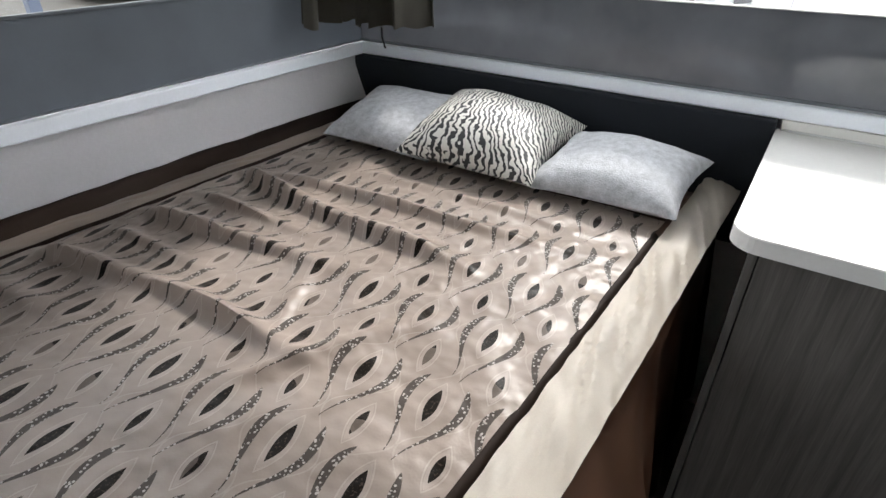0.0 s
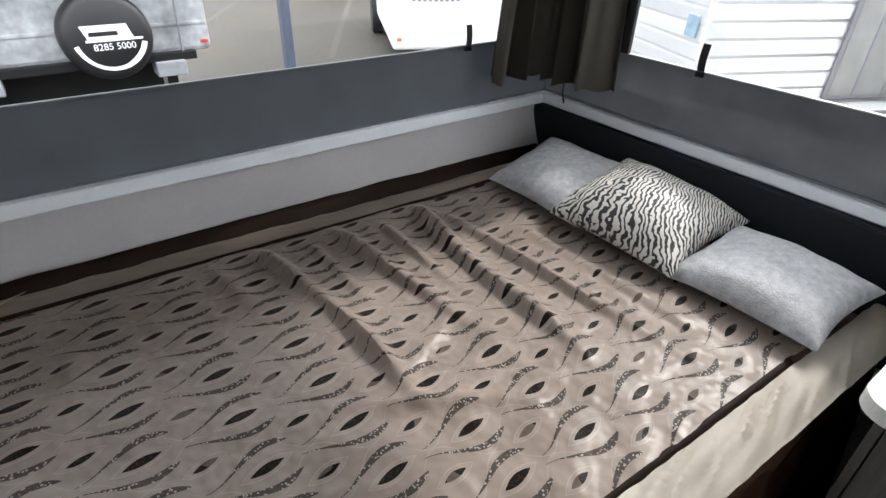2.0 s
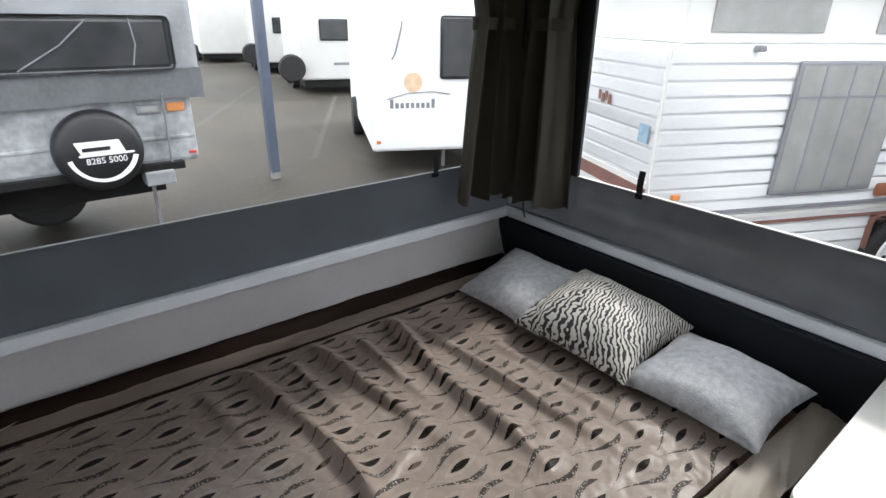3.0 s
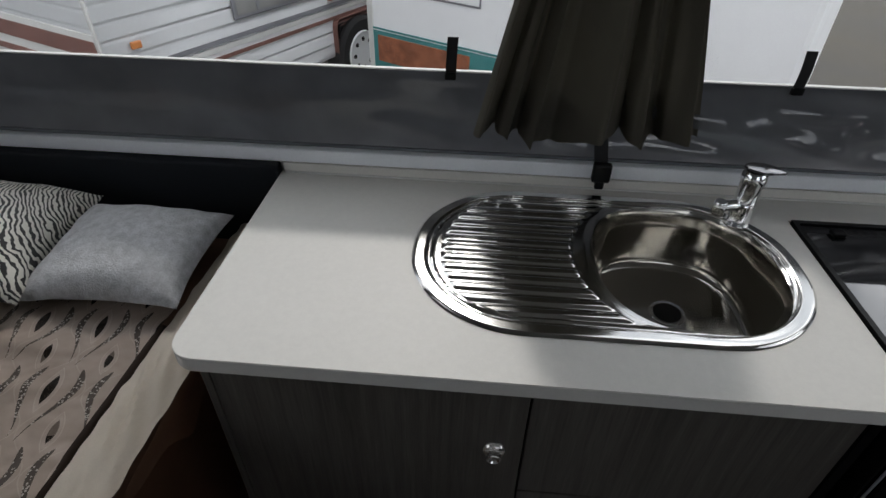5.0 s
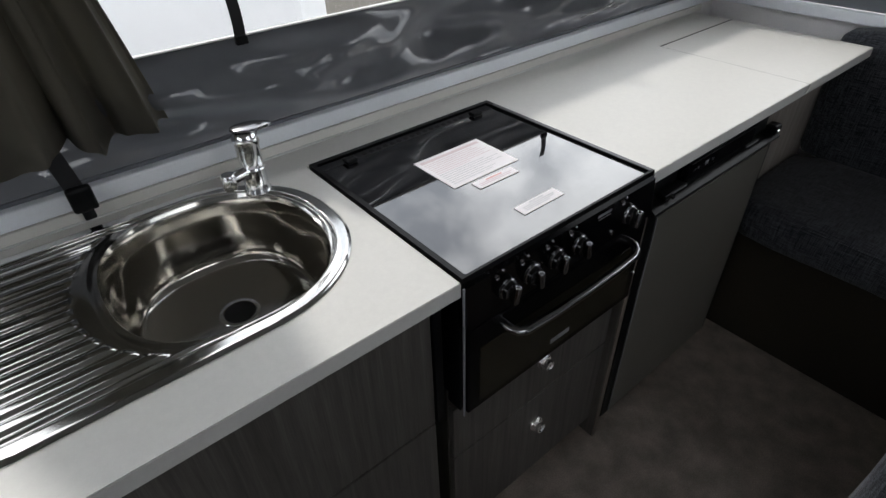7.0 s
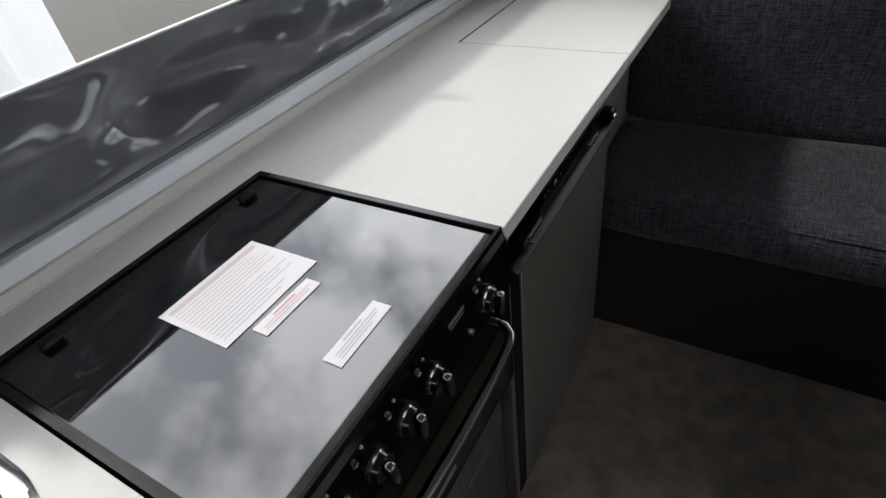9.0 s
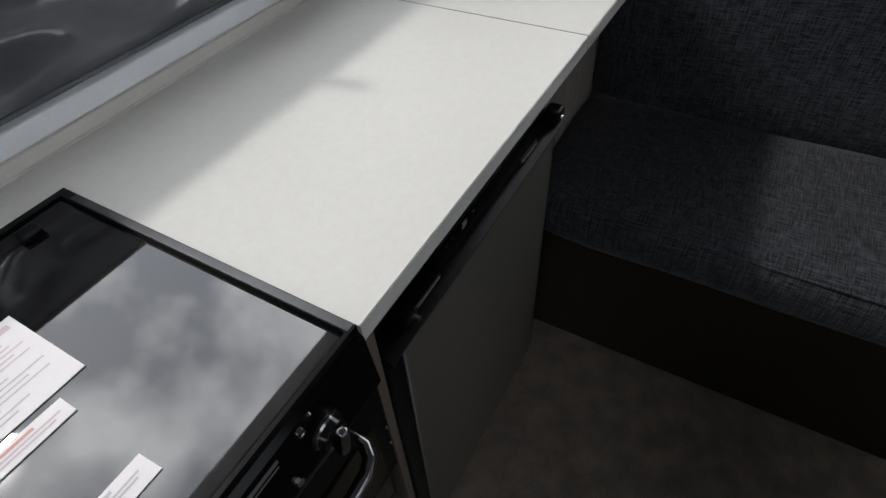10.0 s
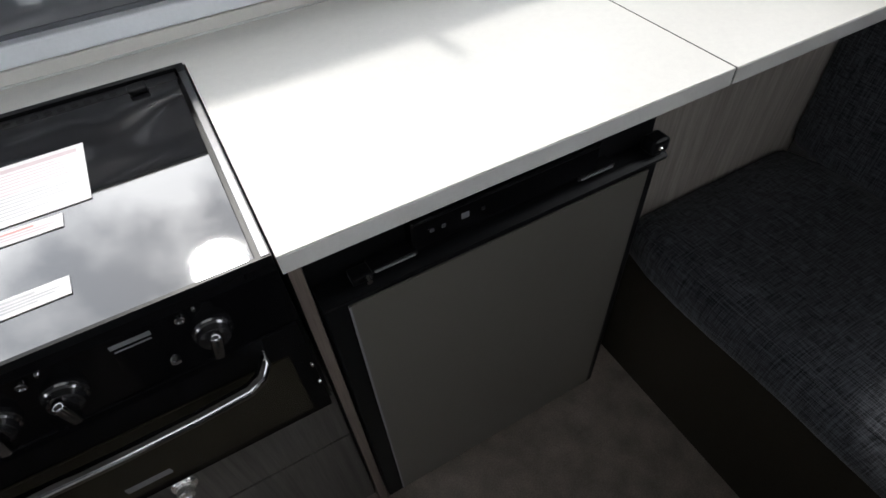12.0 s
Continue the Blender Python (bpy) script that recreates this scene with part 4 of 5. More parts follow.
part("piping", sheet(6, 220, strip(east_edge, -0.004, 0.014, -0.40, 0.007, 0), 0.004), M_trim, quilt, "dark brown piping", True)
part("border", sheet(14, 260, strip(east_edge, 0.012, 0.098, -0.05, 0.010, 0.0095), 0.005), M_cream, quilt, "wide cream satin border", True)
part("piping", sheet(6, 220, strip(west_edge, 0.004, -0.010, -0.36, 0.006, 0), 0.004), M_trim, quilt, "dark brown piping", True)
part("border", sheet(12, 260, strip(west_edge, -0.008, -0.080, -0.10, 0.008, 0.004), 0.005), M_beige, quilt, "wide beige satin border", True)
part("folded_corner", sheet(16, 30, lambda u, v: (-1.185 + 0.115 * u + 0.02 * v, -2.00 + 0.42 * v - 0.10 * u, 0.778 + 0.012 * nz(u * 3, v * 4, 2) + 0.010 * math.sin(3 * u + 5 * v)), 0.004), M_cream, quilt, "cream satin corner folded back", True)


def brown_edge(u, v):
    y = YS + 0.06 + v * (-0.05 - YS - 0.06)
    x0 = west_edge(y) - 0.074 + 0.016 * nz(v * 14, 3)
    x = x0 + u * (XW + 0.028 - x0)
    return (x, y, 0.762 + 0.026 * u + 0.008 * math.sin(math.pi * u) + 0.004 * nz(v * 18, u * 2, 8))


part("turned_edge", sheet(10, 180, brown_edge, 0.005), M_trim, quilt, "dark brown turned-back edge", True)


def pillow(name, corners, z, h, tilt, material, label, seed, droop=0.0):
    """A stuffed cushion over four corners, given in order round it."""
    p = [Vector((x, y, zz)) for x, y, zz in corners]
    c2 = sum(p, Vector()) / 4
    n = 44

    def at(u, v, s):
        q = p[0] * (1 - u) * (1 - v) + p[1] * u * (1 - v) + p[2] * u * v + p[3] * (1 - u) * v
        e = (4 * u * (1 - u)) * (4 * v * (1 - v))
        inset = 0.10 * (math.sin(math.pi * u) * abs(2 * v - 1) ** 3 + math.sin(math.pi * v) * abs(2 * u - 1) ** 3)
        q = q + (c2 - q) * inset
        k = e ** 0.42
        wr = 0.006 * nz(u * 6, v * 6, seed) * (1 - e) + 0.004 * nz(u * 3, v * 3, seed + 2)
        up = (p[1] - p[0]).cross(p[3] - p[0]).normalized()
        up = up if up.z > 0 else -up
        return q + up * ((h * k + wr) if s > 0 else -h * 0.45 * k)

    bm = bmesh.new()
    tops = [[bm.verts.new(at(i / n, j / n, 1)) for i in range(n + 1)] for j in range(n + 1)]
    low = [[tops[j][i] if i in (0, n) or j in (0, n) else bm.verts.new(at(i / n, j / n, -1)) for i in range(n + 1)] for j in range(n + 1)]
    for g2 in (tops, low):
        for j in range(n):
            for i in range(n):
                try:
                    bm.faces.new((g2[j][i], g2[j][i + 1], g2[j + 1][i + 1], g2[j + 1][i]))
                except ValueError:
                    pass
    ob = part(name, bm, material, None, label, True)
    return tagged(ob, "", "pillow", "pillows at the head of the bed")


pillow("pillow", [(-1.010, -0.395, 0.786), (-0.640, -0.400, 0.785), (-0.660, -0.085, 0.850), (-1.060, -0.075, 0.845)], 0, 0.055, 0, M_pillow, "silver-grey chenille pillow against the black headboard", 3)
pillow("pillow", [(-0.385, -0.385, 0.785), (-0.040, -0.385, 0.793), (-0.030, -0.100, 0.825), (-0.370, -0.100, 0.832)], 0, 0.062, 0, M_pillow, "silver-grey chenille pillow beside the benchtop", 9)
pillow("scatter_cushion", [(-0.735, -0.415, 0.800), (-0.352, -0.408, 0.795), (-0.350, -0.085, 0.848), (-0.740, -0.085, 0.880)], 0, 0.084, 0, M_zebra, "zebra print scatter cushion overlapping two pillows", 15)

# ---- curtains and straps ----
def curtain(name, top, tie, foot, n_pleat, label, seed, band=True, deep=0.022):
    """Pleated cloth; each of top, tie and foot is (centre, half width, height); it hangs along the wall named by its axis."""
    axis, off = foot[3], foot[4]
    (c0, w0, z0), (c1, w1, z1), (c2, w2, z2) = top, tie, foot[:3]
    th = thing(name, ((c2, off, z2) if axis == "x" else (off, c2, z2)), label, "curtain", "curtains of the caravan")
    rng = random.Random(seed)
    ph = [rng.uniform(0, 6.28) for _ in range(3)]

    def at(u, v):
        z = z0 + (z2 - z0) * v
        k = (z - z0) / (z1 - z0) if z > z1 else (z - z1) / (z2 - z1)
        k = k * k * (3 - 2 * k) if z > z1 else k ** 0.8
        (ca, wa), (cb, wb) = (((c0, w0), (c1, w1)) if z > z1 else ((c1, w1), (c2, w2)))
        c3, w3 = ca + (cb - ca) * k, wa + (wb - wa) * k
        s = 2 * u - 1
        warp = s + 0.16 * math.sin(3.1 * s + ph[0]) + 0.06 * math.sin(7 * s + ph[2]) + 0.05 * nz(s * 3, v * 1.5, seed)
        depth = deep * (0.45 + 0.55 * w3 / max(w2, w0)) * (math.sin(n_pleat * math.pi * warp + ph[1]) * (1 + 0.5 * nz(s * 2.5, v, seed + 1)) + 0.30 * math.sin(2.3 * n_pleat * math.pi * warp + ph[2] + v)) + 0.005 * nz(s * 9, v * 3, seed)
        x = c3 + w3 * (s + 0.10 * math.sin(2 * n_pleat * math.pi * warp + 1) / n_pleat)
        if v > 0.985:
            z += 0.006 * nz(s * 4, seed)
        z += (0.034 * nz(s * 1.6, seed + 3) + 0.014 * nz(s * 5, seed + 5)) * v
        return (x, off + depth, z) if axis == "x" else (off - depth, x, z)

    part("cloth", sheet(140, 60, at, 0.0025), M_curtain, th, "", True)
    if band:
        bm = sheet(40, 3, lambda u, v: ((c1 + (w1 + 0.006) * math.cos(2 * math.pi * u), off + 0.034 * math.sin(2 * math.pi * u), z1 - 0.018 + 0.036 * v) if axis == "x" else (off + 0.034 * math.sin(2 * math.pi * u), c1 + (w1 + 0.006) * math.cos(2 * math.pi * u), z1 - 0.018 + 0.036 * v)), 0.002)
        part("tie_band", bm, M_curtain, th, "cloth tie band", True)
    return th


curtain("curtain", (-0.99, 0.130, 1.925), (-1.005, 0.085, 1.62), (-1.015, 0.130, 1.030, "x", -0.056), 3, "gathered olive-brown curtain in the bed corner", 4, deep=0.046)
curtain("curtain", (-0.19, 0.150, 1.925), (-0.15, 0.095, 1.62), (-0.170, 0.142, 1.045, "y", -1.140), 2.5, "gathered olive-brown curtain in the bed corner", 8, deep=0.050)
curtain("curtain", (0.760, 0.110, 1.925), (0.765, 0.075, 1.66), (0.749, 0.232, 1.036, "x", -0.046), 6, "gathered olive-brown curtain above the sink", 12, deep=0.030)
curtain("curtain", (2.85, 0.12, 1.925), (2.87, 0.08, 1.60), (2.86, 0.11, 1.020, "x", -0.046), 3, "gathered olive-brown curtain in the lounge corner", 17)


def strap(x, y, along, label="short black webbing strap on the window"):
    th = thing("strap", (x, y, ZW), label, "strap", "window straps")
    lean = 0.012 * nz(x * 7, y * 5)
    if along == "x":
        bm = sheet(2, 8, lambda u, v: (x - 0.011 + u * 0.022 + lean * v, y - 0.010 - 0.006 * math.sin(math.pi * v), ZW - 0.012 + v * 0.085), 0.003)
    else:
        bm = sheet(2, 8, lambda u, v: (x + 0.010 + 0.006 * math.sin(math.pi * v), y - 0.011 + u * 0.022 + lean * v, ZW - 0.012 + v * 0.075), 0.003)
    part("webbing", bm, M_binding, th, "", True)
    cl = box(x - 0.012, x + 0.012, y - 0.020, y - 0.008, ZW - 0.012, ZW + 0.004, 0.003) if along == "x" else box(x + 0.006, x + 0.018, y - 0.012, y + 0.012, ZW - 0.012, ZW + 0.004, 0.003)
    part("clip", cl, M_matte, th, "black plastic clip")


for x in (-0.632, 0.462, 1.154, 2.05):
    strap(x, YN - 0.004, "x")
strap(XW, -0.36, "y")
hang = thing("strap", (0.795, -0.03, 0.93), "hanging black strap with a plastic buckle behind the sink", "strap")
part("webbing", sheet(2, 10, lambda u, v: (0.772 + u * 0.030 + 0.014 * (1 - v), -0.030 + 0.026 * v, 0.955 + v * 0.10), 0.003), M_binding, hang, "", True)
part("buckle", box(0.782, 0.822, -0.044, -0.024, 0.930, 0.975, 0.005), M_matte, hang, "black plastic buckle")
part("buckle_tongue", box(0.792, 0.812, -0.040, -0.028, 0.912, 0.932, 0.003), M_matte, hang)
part("cord", tube([(-1.065, -0.045, 1.02), (-1.068, -0.042, 0.99), (-1.066, -0.030, 0.955)], 0.003), M_binding, thing("cord", (-1.066, -0.03, 0.955), "thin black cord hanging below the corner curtain", "cord"))

# ---- outside ----
GZ = -0.45
bm = bmesh.new()
bmesh.ops.create_grid(bm, x_segments=40, y_segments=40, size=400)
bmesh.ops.translate(bm, verts=bm.verts, vec=(0, 0, GZ))
setting("ground", bm, M_ground, "dusty pale concrete yard", "ground")
for i, (xa, ya, xb, yb) in enumerate(((-17.2, 4.9, -10.3, 0.85), (-14.0, 6.0, -7.6, 2.2), (-6.8, -1.9, -4.4, -1.5))):
    d = Vector((xb - xa, yb - ya, 0)).normalized()
    s = Vector((-d.y, d.x, 0)) * 0.05
    bm = bmesh.new()
    bm.faces.new([bm.verts.new(Vector(p) + k * s) for p, k in (((xa, ya, GZ + 0.004), -1), ((xb, yb, GZ + 0.004), -1), ((xb, yb, GZ + 0.004), 1), ((xa, ya, GZ + 0.004), 1))])
    setting("ground_line", bm, M_line, "worn pale painted line on the yard", "line")


class Local:
    """A frame of its own on the yard: x along the face, y away from it, z up from the world's zero."""

    def __init__(self, x, y, turn):
        self.m = Matrix.Translation((x, y, 0)) @ Matrix.Rotation(radians(turn), 4, "Z")

    def put(self, bm):
        bmesh.ops.transform(bm, matrix=self.m, verts=bm.verts)
        return bm


def wheel(L, x, y, r, parent, rim=M_white, axis="y"):
    tyre = part("wheel", L.put(lathe([(0.0, -0.09), (r * 0.62, -0.09), (r * 0.90, -0.10), (r, -0.07), (r, 0.07), (r * 0.9, 0.10), (r * 0.62, 0.09), (0.0, 0.09)], (x, y, GZ + r), axis, 32)), M_rubber, parent, "black rubber tyre", True)
    part("rim", L.put(lathe([(0.0, 0.104), (r * 0.2, 0.106), (r * 0.5, 0.098), (r * 0.6, 0.106), (r * 0.62, 0.09)], (x, y, GZ + r), axis, 28)), rim, tyre, "pale wheel rim", True)
    for k in range(8):
        a = k * math.pi / 4
        part("rim_hole", L.put(lathe([(0.0, 0.107), (r * 0.06, 0.107), (r * 0.06, 0.09), (0, 0.09)], (x + r * 0.4 * math.cos(a), y, GZ + r + r * 0.4 * math.sin(a)), axis, 10)), M_hole, tyre)


# ribbed white caravan beside the kitchen side
A = Local(-1.70, 1.90, 65.2)
van = thing("caravan", (-1.7, 1.9, GZ), "white caravan with ribbed siding and maroon stripes", "caravan")


def siding(x0, x1, z0, z1, step, deep, y=0.0):
    """Horizontal ribs along x, in front of the plane y."""
    bm = bmesh.new()
    n = round((z1 - z0) / step)
    prof = []
    for i in range(n):
        za = z0 + i * step
        prof += [(0.0, za), (-deep, za + step * 0.16), (-deep * 0.55, za + step * 0.86)]
    prof.append((0.0, z0 + n * step))
    cols = [[bm.verts.new((x, y + d, z)) for d, z in prof] for x in (x0, x1)]
    for i in range(len(prof) - 1):
        bm.faces.new((cols[0][i], cols[1][i], cols[1][i + 1], cols[0][i + 1]))
    bmesh.ops.solidify(bm, geom=bm.faces[:], thickness=0.01)
    return bm


part("body", A.put(box(0.02, 5.2, 0.012, 2.15, -0.08, 1.50, 0.03)), M_white, van)
part("siding", A.put(siding(0.0, 5.2, -0.08, 1.48, 0.104, 0.005)), M_white, van, "ribbed white aluminium siding")
B2 = Local(-1.70, 1.90, 155.2)
bm = siding(0.0, 2.15, 0.62, 1.46, 0.104, 0.004)
for v in bm.verts:
    v.co.y = -v.co.y - 0.001
part("front_siding", B2.put(bm), M_white, van, "ribbed white front siding")
bm = box(0.0, 2.15, -0.001, 0.010, 0.02, 0.60, 0.004)
part("front_apron", B2.put(bm), M_offwhite, van)
for z0, z1, m in ((0.46, 0.56, M_maroon), (0.36, 0.40, M_maroon)):
    part("front_stripe", B2.put(box(0.02, 2.1, -0.006 + 0.008, 0.016, z0, z1)), m, van, "brown-red stripe")
part("sticker", B2.put(box(0.075, 0.195, 0.012, 0.017, 0.86, 0.985)), M_skyblue, van, "small blue and white picture sticker")
for k in range(4):
    part("emblem", B2.put(box(0.62 + k * 0.05, 0.655 + k * 0.05, 0.012, 0.016, 1.05 + 0.02 * (k % 2), 1.12 + 0.02 * (k % 2))), M_maroon, van, "plain brown emblem")
part("corner_trim", A.put(box(-0.010, 0.006, -0.012, 0.02, -0.08, 1.48, 0.005)), M_offwhite, van)
for z0, z1, m in ((0.345, 0.375, M_greystripe), (0.295, 0.330, M_offwhite), (0.238, 0.264, M_maroon)):
    part("side_stripe", A.put(box(0.30, 5.1, -0.019, -0.012, z0, z1)), m, van, "painted side stripe")
wn1 = part("window", A.put(box(0.985, 1.915, -0.030, -0.010, 0.465, 1.40, 0.012)), M_greystripe, van, "grey framed window")
part("pane", A.put(box(1.015, 1.885, -0.034, -0.028, 0.495, 1.37, 0.002)), M_blind, wn1, "grey pane with curtains behind")
part("window_bar", A.put(box(1.015, 1.885, -0.037, -0.033, 1.155, 1.175, 0.002)), M_greystripe, wn1)
for k in range(3):
    part("curtain_fold", A.put(box(1.20 + k * 0.24, 1.225 + k * 0.24, -0.037, -0.033, 0.50, 1.37, 0.002)), M_greystripe, wn1)
wn2 = part("window", A.put(box(2.46, 3.1, -0.030, -0.010, 0.70, 1.40, 0.012)), M_greystripe, van, "grey framed window")
part("pane", A.put(box(2.49, 3.07, -0.034, -0.028, 0.73, 1.37, 0.002)), M_blind, wn2)
part("marker_lamp", A.put(box(0.175, 0.245, -0.034, -0.012, 0.475, 0.520, 0.008)), M_amber, van, "amber marker lamp")
part("roof_lamp", A.put(box(0.60, 0.66, -0.06, 0.0, 1.46, 1.50, 0.010)), M_greystripe, van, "small grey roof lamp")
part("gas_tap", A.put(box(2.0, 2.3, -0.03, -0.012, 0.40, 0.50, 0.02)), M_rust, van, "reddish bracket")
part("poptop", A.put(box(0.16, 5.0, 0.12, 2.0, 1.50, 1.86, 0.02)), M_offwhite, van, "off-white pop-top canvas")
for x0 in (0.35, 1.7, 3.2):
    part("poptop_window", A.put(box(x0, x0 + 0.9, 0.105, 0.125, 1.57, 1.80, 0.01)), M_blind, van)
part("roof", A.put(box(0.08, 5.15, 0.0, 2.15, 1.86, 1.95, 0.04)), M_white, van)
part("wheel_arch", A.put(box(2.05, 2.72, -0.017, -0.005, -0.10, 0.24, 0.05)), M_maroon, van, "maroon wheel arch")
part("wheel_well", A.put(box(2.10, 2.67, -0.020, -0.010, -0.10, 0.19, 0.03)), M_hole, van)
wheel(A, 2.37, 0.02, 0.33, van)
wheel(A, 2.37, 2.05, 0.33, van)
part("drawbar", A.put(box(-1.2, 0.1, 1.02, 1.12, -0.16, -0.06)), M_greystripe, van)
part("jockey_leg", A.put(lathe([(0.03, GZ), (0.03, 0.1)], (-0.9, 1.07, 0), n=12)), M_greystripe, van)
gasb = thing("gas_bottle", (*(A.m @ Vector((-0.45, 1.07, 0))).xy, -0.06), "grey gas bottle on the caravan drawbar", "gas bottle")
part("bottle", A.put(lathe([(0.0, -0.06), (0.14, -0.06), (0.155, 0.0), (0.155, 0.34), (0.11, 0.45), (0.05, 0.48), (0.05, 0.54), (0.0, 0.54)], (-0.45, 1.07, 0), n=24)), M_greycloth, gasb, "", True)

# teal-striped white caravan
C = Local(-0.42, 3.35, -31)
tv = thing("caravan", (-0.42, 3.35, GZ), "smooth white caravan with teal stripe and rusty patch", "caravan")
part("body", C.put(box(0, 3.0, 0.0, 2.1, -0.06, 2.05, 0.04)), M_white, tv)
part("corner_trim", C.put(box(-0.010, 0.045, -0.010, 0.03, -0.06, 2.02, 0.008)), M_offwhite, tv)
part("stripe", C.put(box(0.045, 2.98, -0.006, 0.004, -0.02, 0.295)), M_teal, tv, "teal lower stripe")
part("stripe_edge", C.put(box(0.045, 2.98, -0.008, 0.004, 0.305, 0.318)), M_teal, tv)
part("patch", C.put(box(0.09, 0.97, -0.010, 0.0, 0.06, 0.265, 0.004)), M_rust, tv, "rusty orange patch")
dr = part("door", C.put(box(0.31, 1.03, -0.014, 0.004, 0.61, 1.90, 0.006)), M_white, tv, "white hatch door")
part("door_seal", C.put(box(0.30, 1.04, -0.008, 0.002, 0.595, 1.91, 0.004)), M_greystripe, dr)
part("door_catch", C.put(box(0.985, 1.01, -0.022, -0.010, 0.86, 0.90, 0.004)), M_greystripe, dr)
part("corner_lamp", C.put(box(0.10, 0.125, -0.016, -0.004, 1.02, 1.05, 0.004)), M_amber, tv)
for k, (x0, w, z0, h) in enumerate(((1.11, 0.09, 0.92, 0.10), (1.22, 0.07, 0.90, 0.17), (1.31, 0.08, 0.90, 0.15), (1.42, 0.07, 0.92, 0.07), (1.51, 0.07, 0.92, 0.07), (1.60, 0.07, 0.89, 0.10), (1.69, 0.07, 0.92, 0.12), (1.78, 0.10, 0.92, 0.07))):
    bm = box(x0, x0 + w * 0.55, -0.006, 0.003, z0, z0 + h)
    for v in bm.verts:
        v.co.x += (v.co.z - z0) * 0.45
    part("lettering_stroke", C.put(bm), M_teal, tv, "plain teal lettering shape")
part("lettering_rule", C.put(box(1.25, 2.0, -0.006, 0.003, 0.875, 0.885)), M_teal, tv)
part("lettering_rule", C.put(box(1.33, 1.85, -0.006, 0.003, 0.72, 0.76)), M_greystripe, tv, "plain grey lettering bar")
wheel(C, 1.75, 0.03, 0.33, tv)
wheel(C, 1.75, 2.05, 0.33, tv)

# camper trailer with a spare wheel, behind the bed window
D = Local(-5.10, -0.11, 90)
ct = thing("camper_trailer", (-5.10, -1.6, GZ), "grimy grey camper trailer with folded-out canvas and spare wheel", "camper trailer")
part("body", D.put(box(-3.4, 0.0, 0.0, 2.0, 0.385, 0.985, 0.04)), M_grime, ct)
part("moulding", D.put(box(-3.38, -0.02, -0.012, 0.01, 0.60, 0.63, 0.006)), M_grime, ct)
part("bumper", D.put(box(-3.3, -0.15, -0.05, 0.05, 0.33, 0.40, 0.01)), M_hole, ct, "black box standing in for the shade under the trailer rail")
part("canvas", D.put(box(-3.5, 0.10, -0.06, 1.9, 0.95, 2.2, 0.05)), M_tent, ct, "grey canvas tent top")
part("canvas_flap", D.put(sheet(40, 6, lambda u, v: (-3.5 + u * 3.6, -0.075 - 0.012 * math.sin(u * 40) * (1 - v), 0.945 + 0.012 * math.sin(u * 9) * (1 - v) + 0.02 * (1 - u) + v * 0.26), 0.006)), M_tent, ct, "sagging canvas flap", True)
tw = part("window", D.put(box(-2.9, -0.10, -0.082, -0.062, 1.19, 1.62, 0.05)), M_tint, ct, "dark clear window in the canvas")
part("pane_crease", D.put(tube([(-1.2, -0.086, 1.22), (-0.9, -0.088, 1.40), (-0.7, -0.086, 1.58)], 0.006)), M_greystripe, tw)
part("pane_crease", D.put(tube([(-0.42, -0.086, 1.24), (-0.38, -0.088, 1.40), (-0.40, -0.086, 1.60)], 0.006)), M_greystripe, tw)
spare = part("spare_wheel", D.put(lathe([(0.0, 0.17), (0.27, 0.165), (0.31, 0.14), (0.33, 0.08), (0.33, 0.0), (0.0, 0.0)], (-0.80, -0.01, 0.58), "y", 48)), M_cover, ct, "black spare wheel cover with white lettering", True)


def flat(L, x, z, w, h, y, m, parent, label, skew=0.0, name="panel_print"):
    bm = box(x - w / 2, x + w / 2, y - 0.004, y, z - h / 2, z + h / 2)
    for v in bm.verts:
        v.co.x += skew * (v.co.z - z)
    return part(name, L.put(bm), m, parent, label)


flat(D, -0.80, 0.625, 0.32, 0.105, -0.178, M_white, spare, "white emblem panel", -0.35)
flat(D, -0.83, 0.615, 0.20, 0.03, -0.183, M_cover, spare, "plain dark lettering bar")
flat(D, -0.76, 0.566, 0.40, 0.018, -0.178, M_white, spare, "white rule")
font = bpy.data.curves.new("phone_number", "FONT")
font.body, font.size, font.extrude, font.align_x = "8285 5000", 0.070, 0.002, "CENTER"
tmp = bpy.data.objects.new("phone_number", font)
scene.collection.objects.link(tmp)
me = bpy.data.meshes.new_from_object(tmp.evaluated_get(bpy.context.evaluated_depsgraph_get()))
bpy.data.objects.remove(tmp)
bm = bmesh.new()
bm.from_mesh(me)
bmesh.ops.transform(bm, matrix=Matrix.Translation((-0.77, -0.182, 0.495)) @ Matrix.Rotation(radians(90), 4, "X"), verts=bm.verts)
part("phone_number", D.put(bm), M_white, spare, "white painted phone number")
bm = bmesh.new()
N = 30
pts = []
for i in range(N + 1):
    a = radians(195 + 150 * i / N)
    pts.append(((0.265 * math.cos(a), 0.265 * math.sin(a)), (0.225 * math.cos(a), 0.225 * math.sin(a))))
for (o0, i0), (o1, i1) in zip(pts, pts[1:]):
    bm.faces.new([bm.verts.new((-0.79 + x, -0.176, 0.60 + z)) for x, z in (o0, o1, i1, i0)])
bmesh.ops.remove_doubles(bm, verts=bm.verts, dist=1e-5)
bmesh.ops.solidify(bm, geom=bm.faces[:], thickness=0.003)
part("curved_lettering", D.put(bm), M_white, spare, "curved white lettering band")
part("amber_lamp", D.put(box(-0.22, -0.07, -0.03, 0.0, 0.84, 0.915, 0.01)), M_amber, ct, "amber tail lamp")
part("clear_lamp", D.put(box(-0.46, -0.27, -0.025, 0.0, 0.835, 0.91, 0.01)), M_greystripe, ct, "framed reversing lamp")
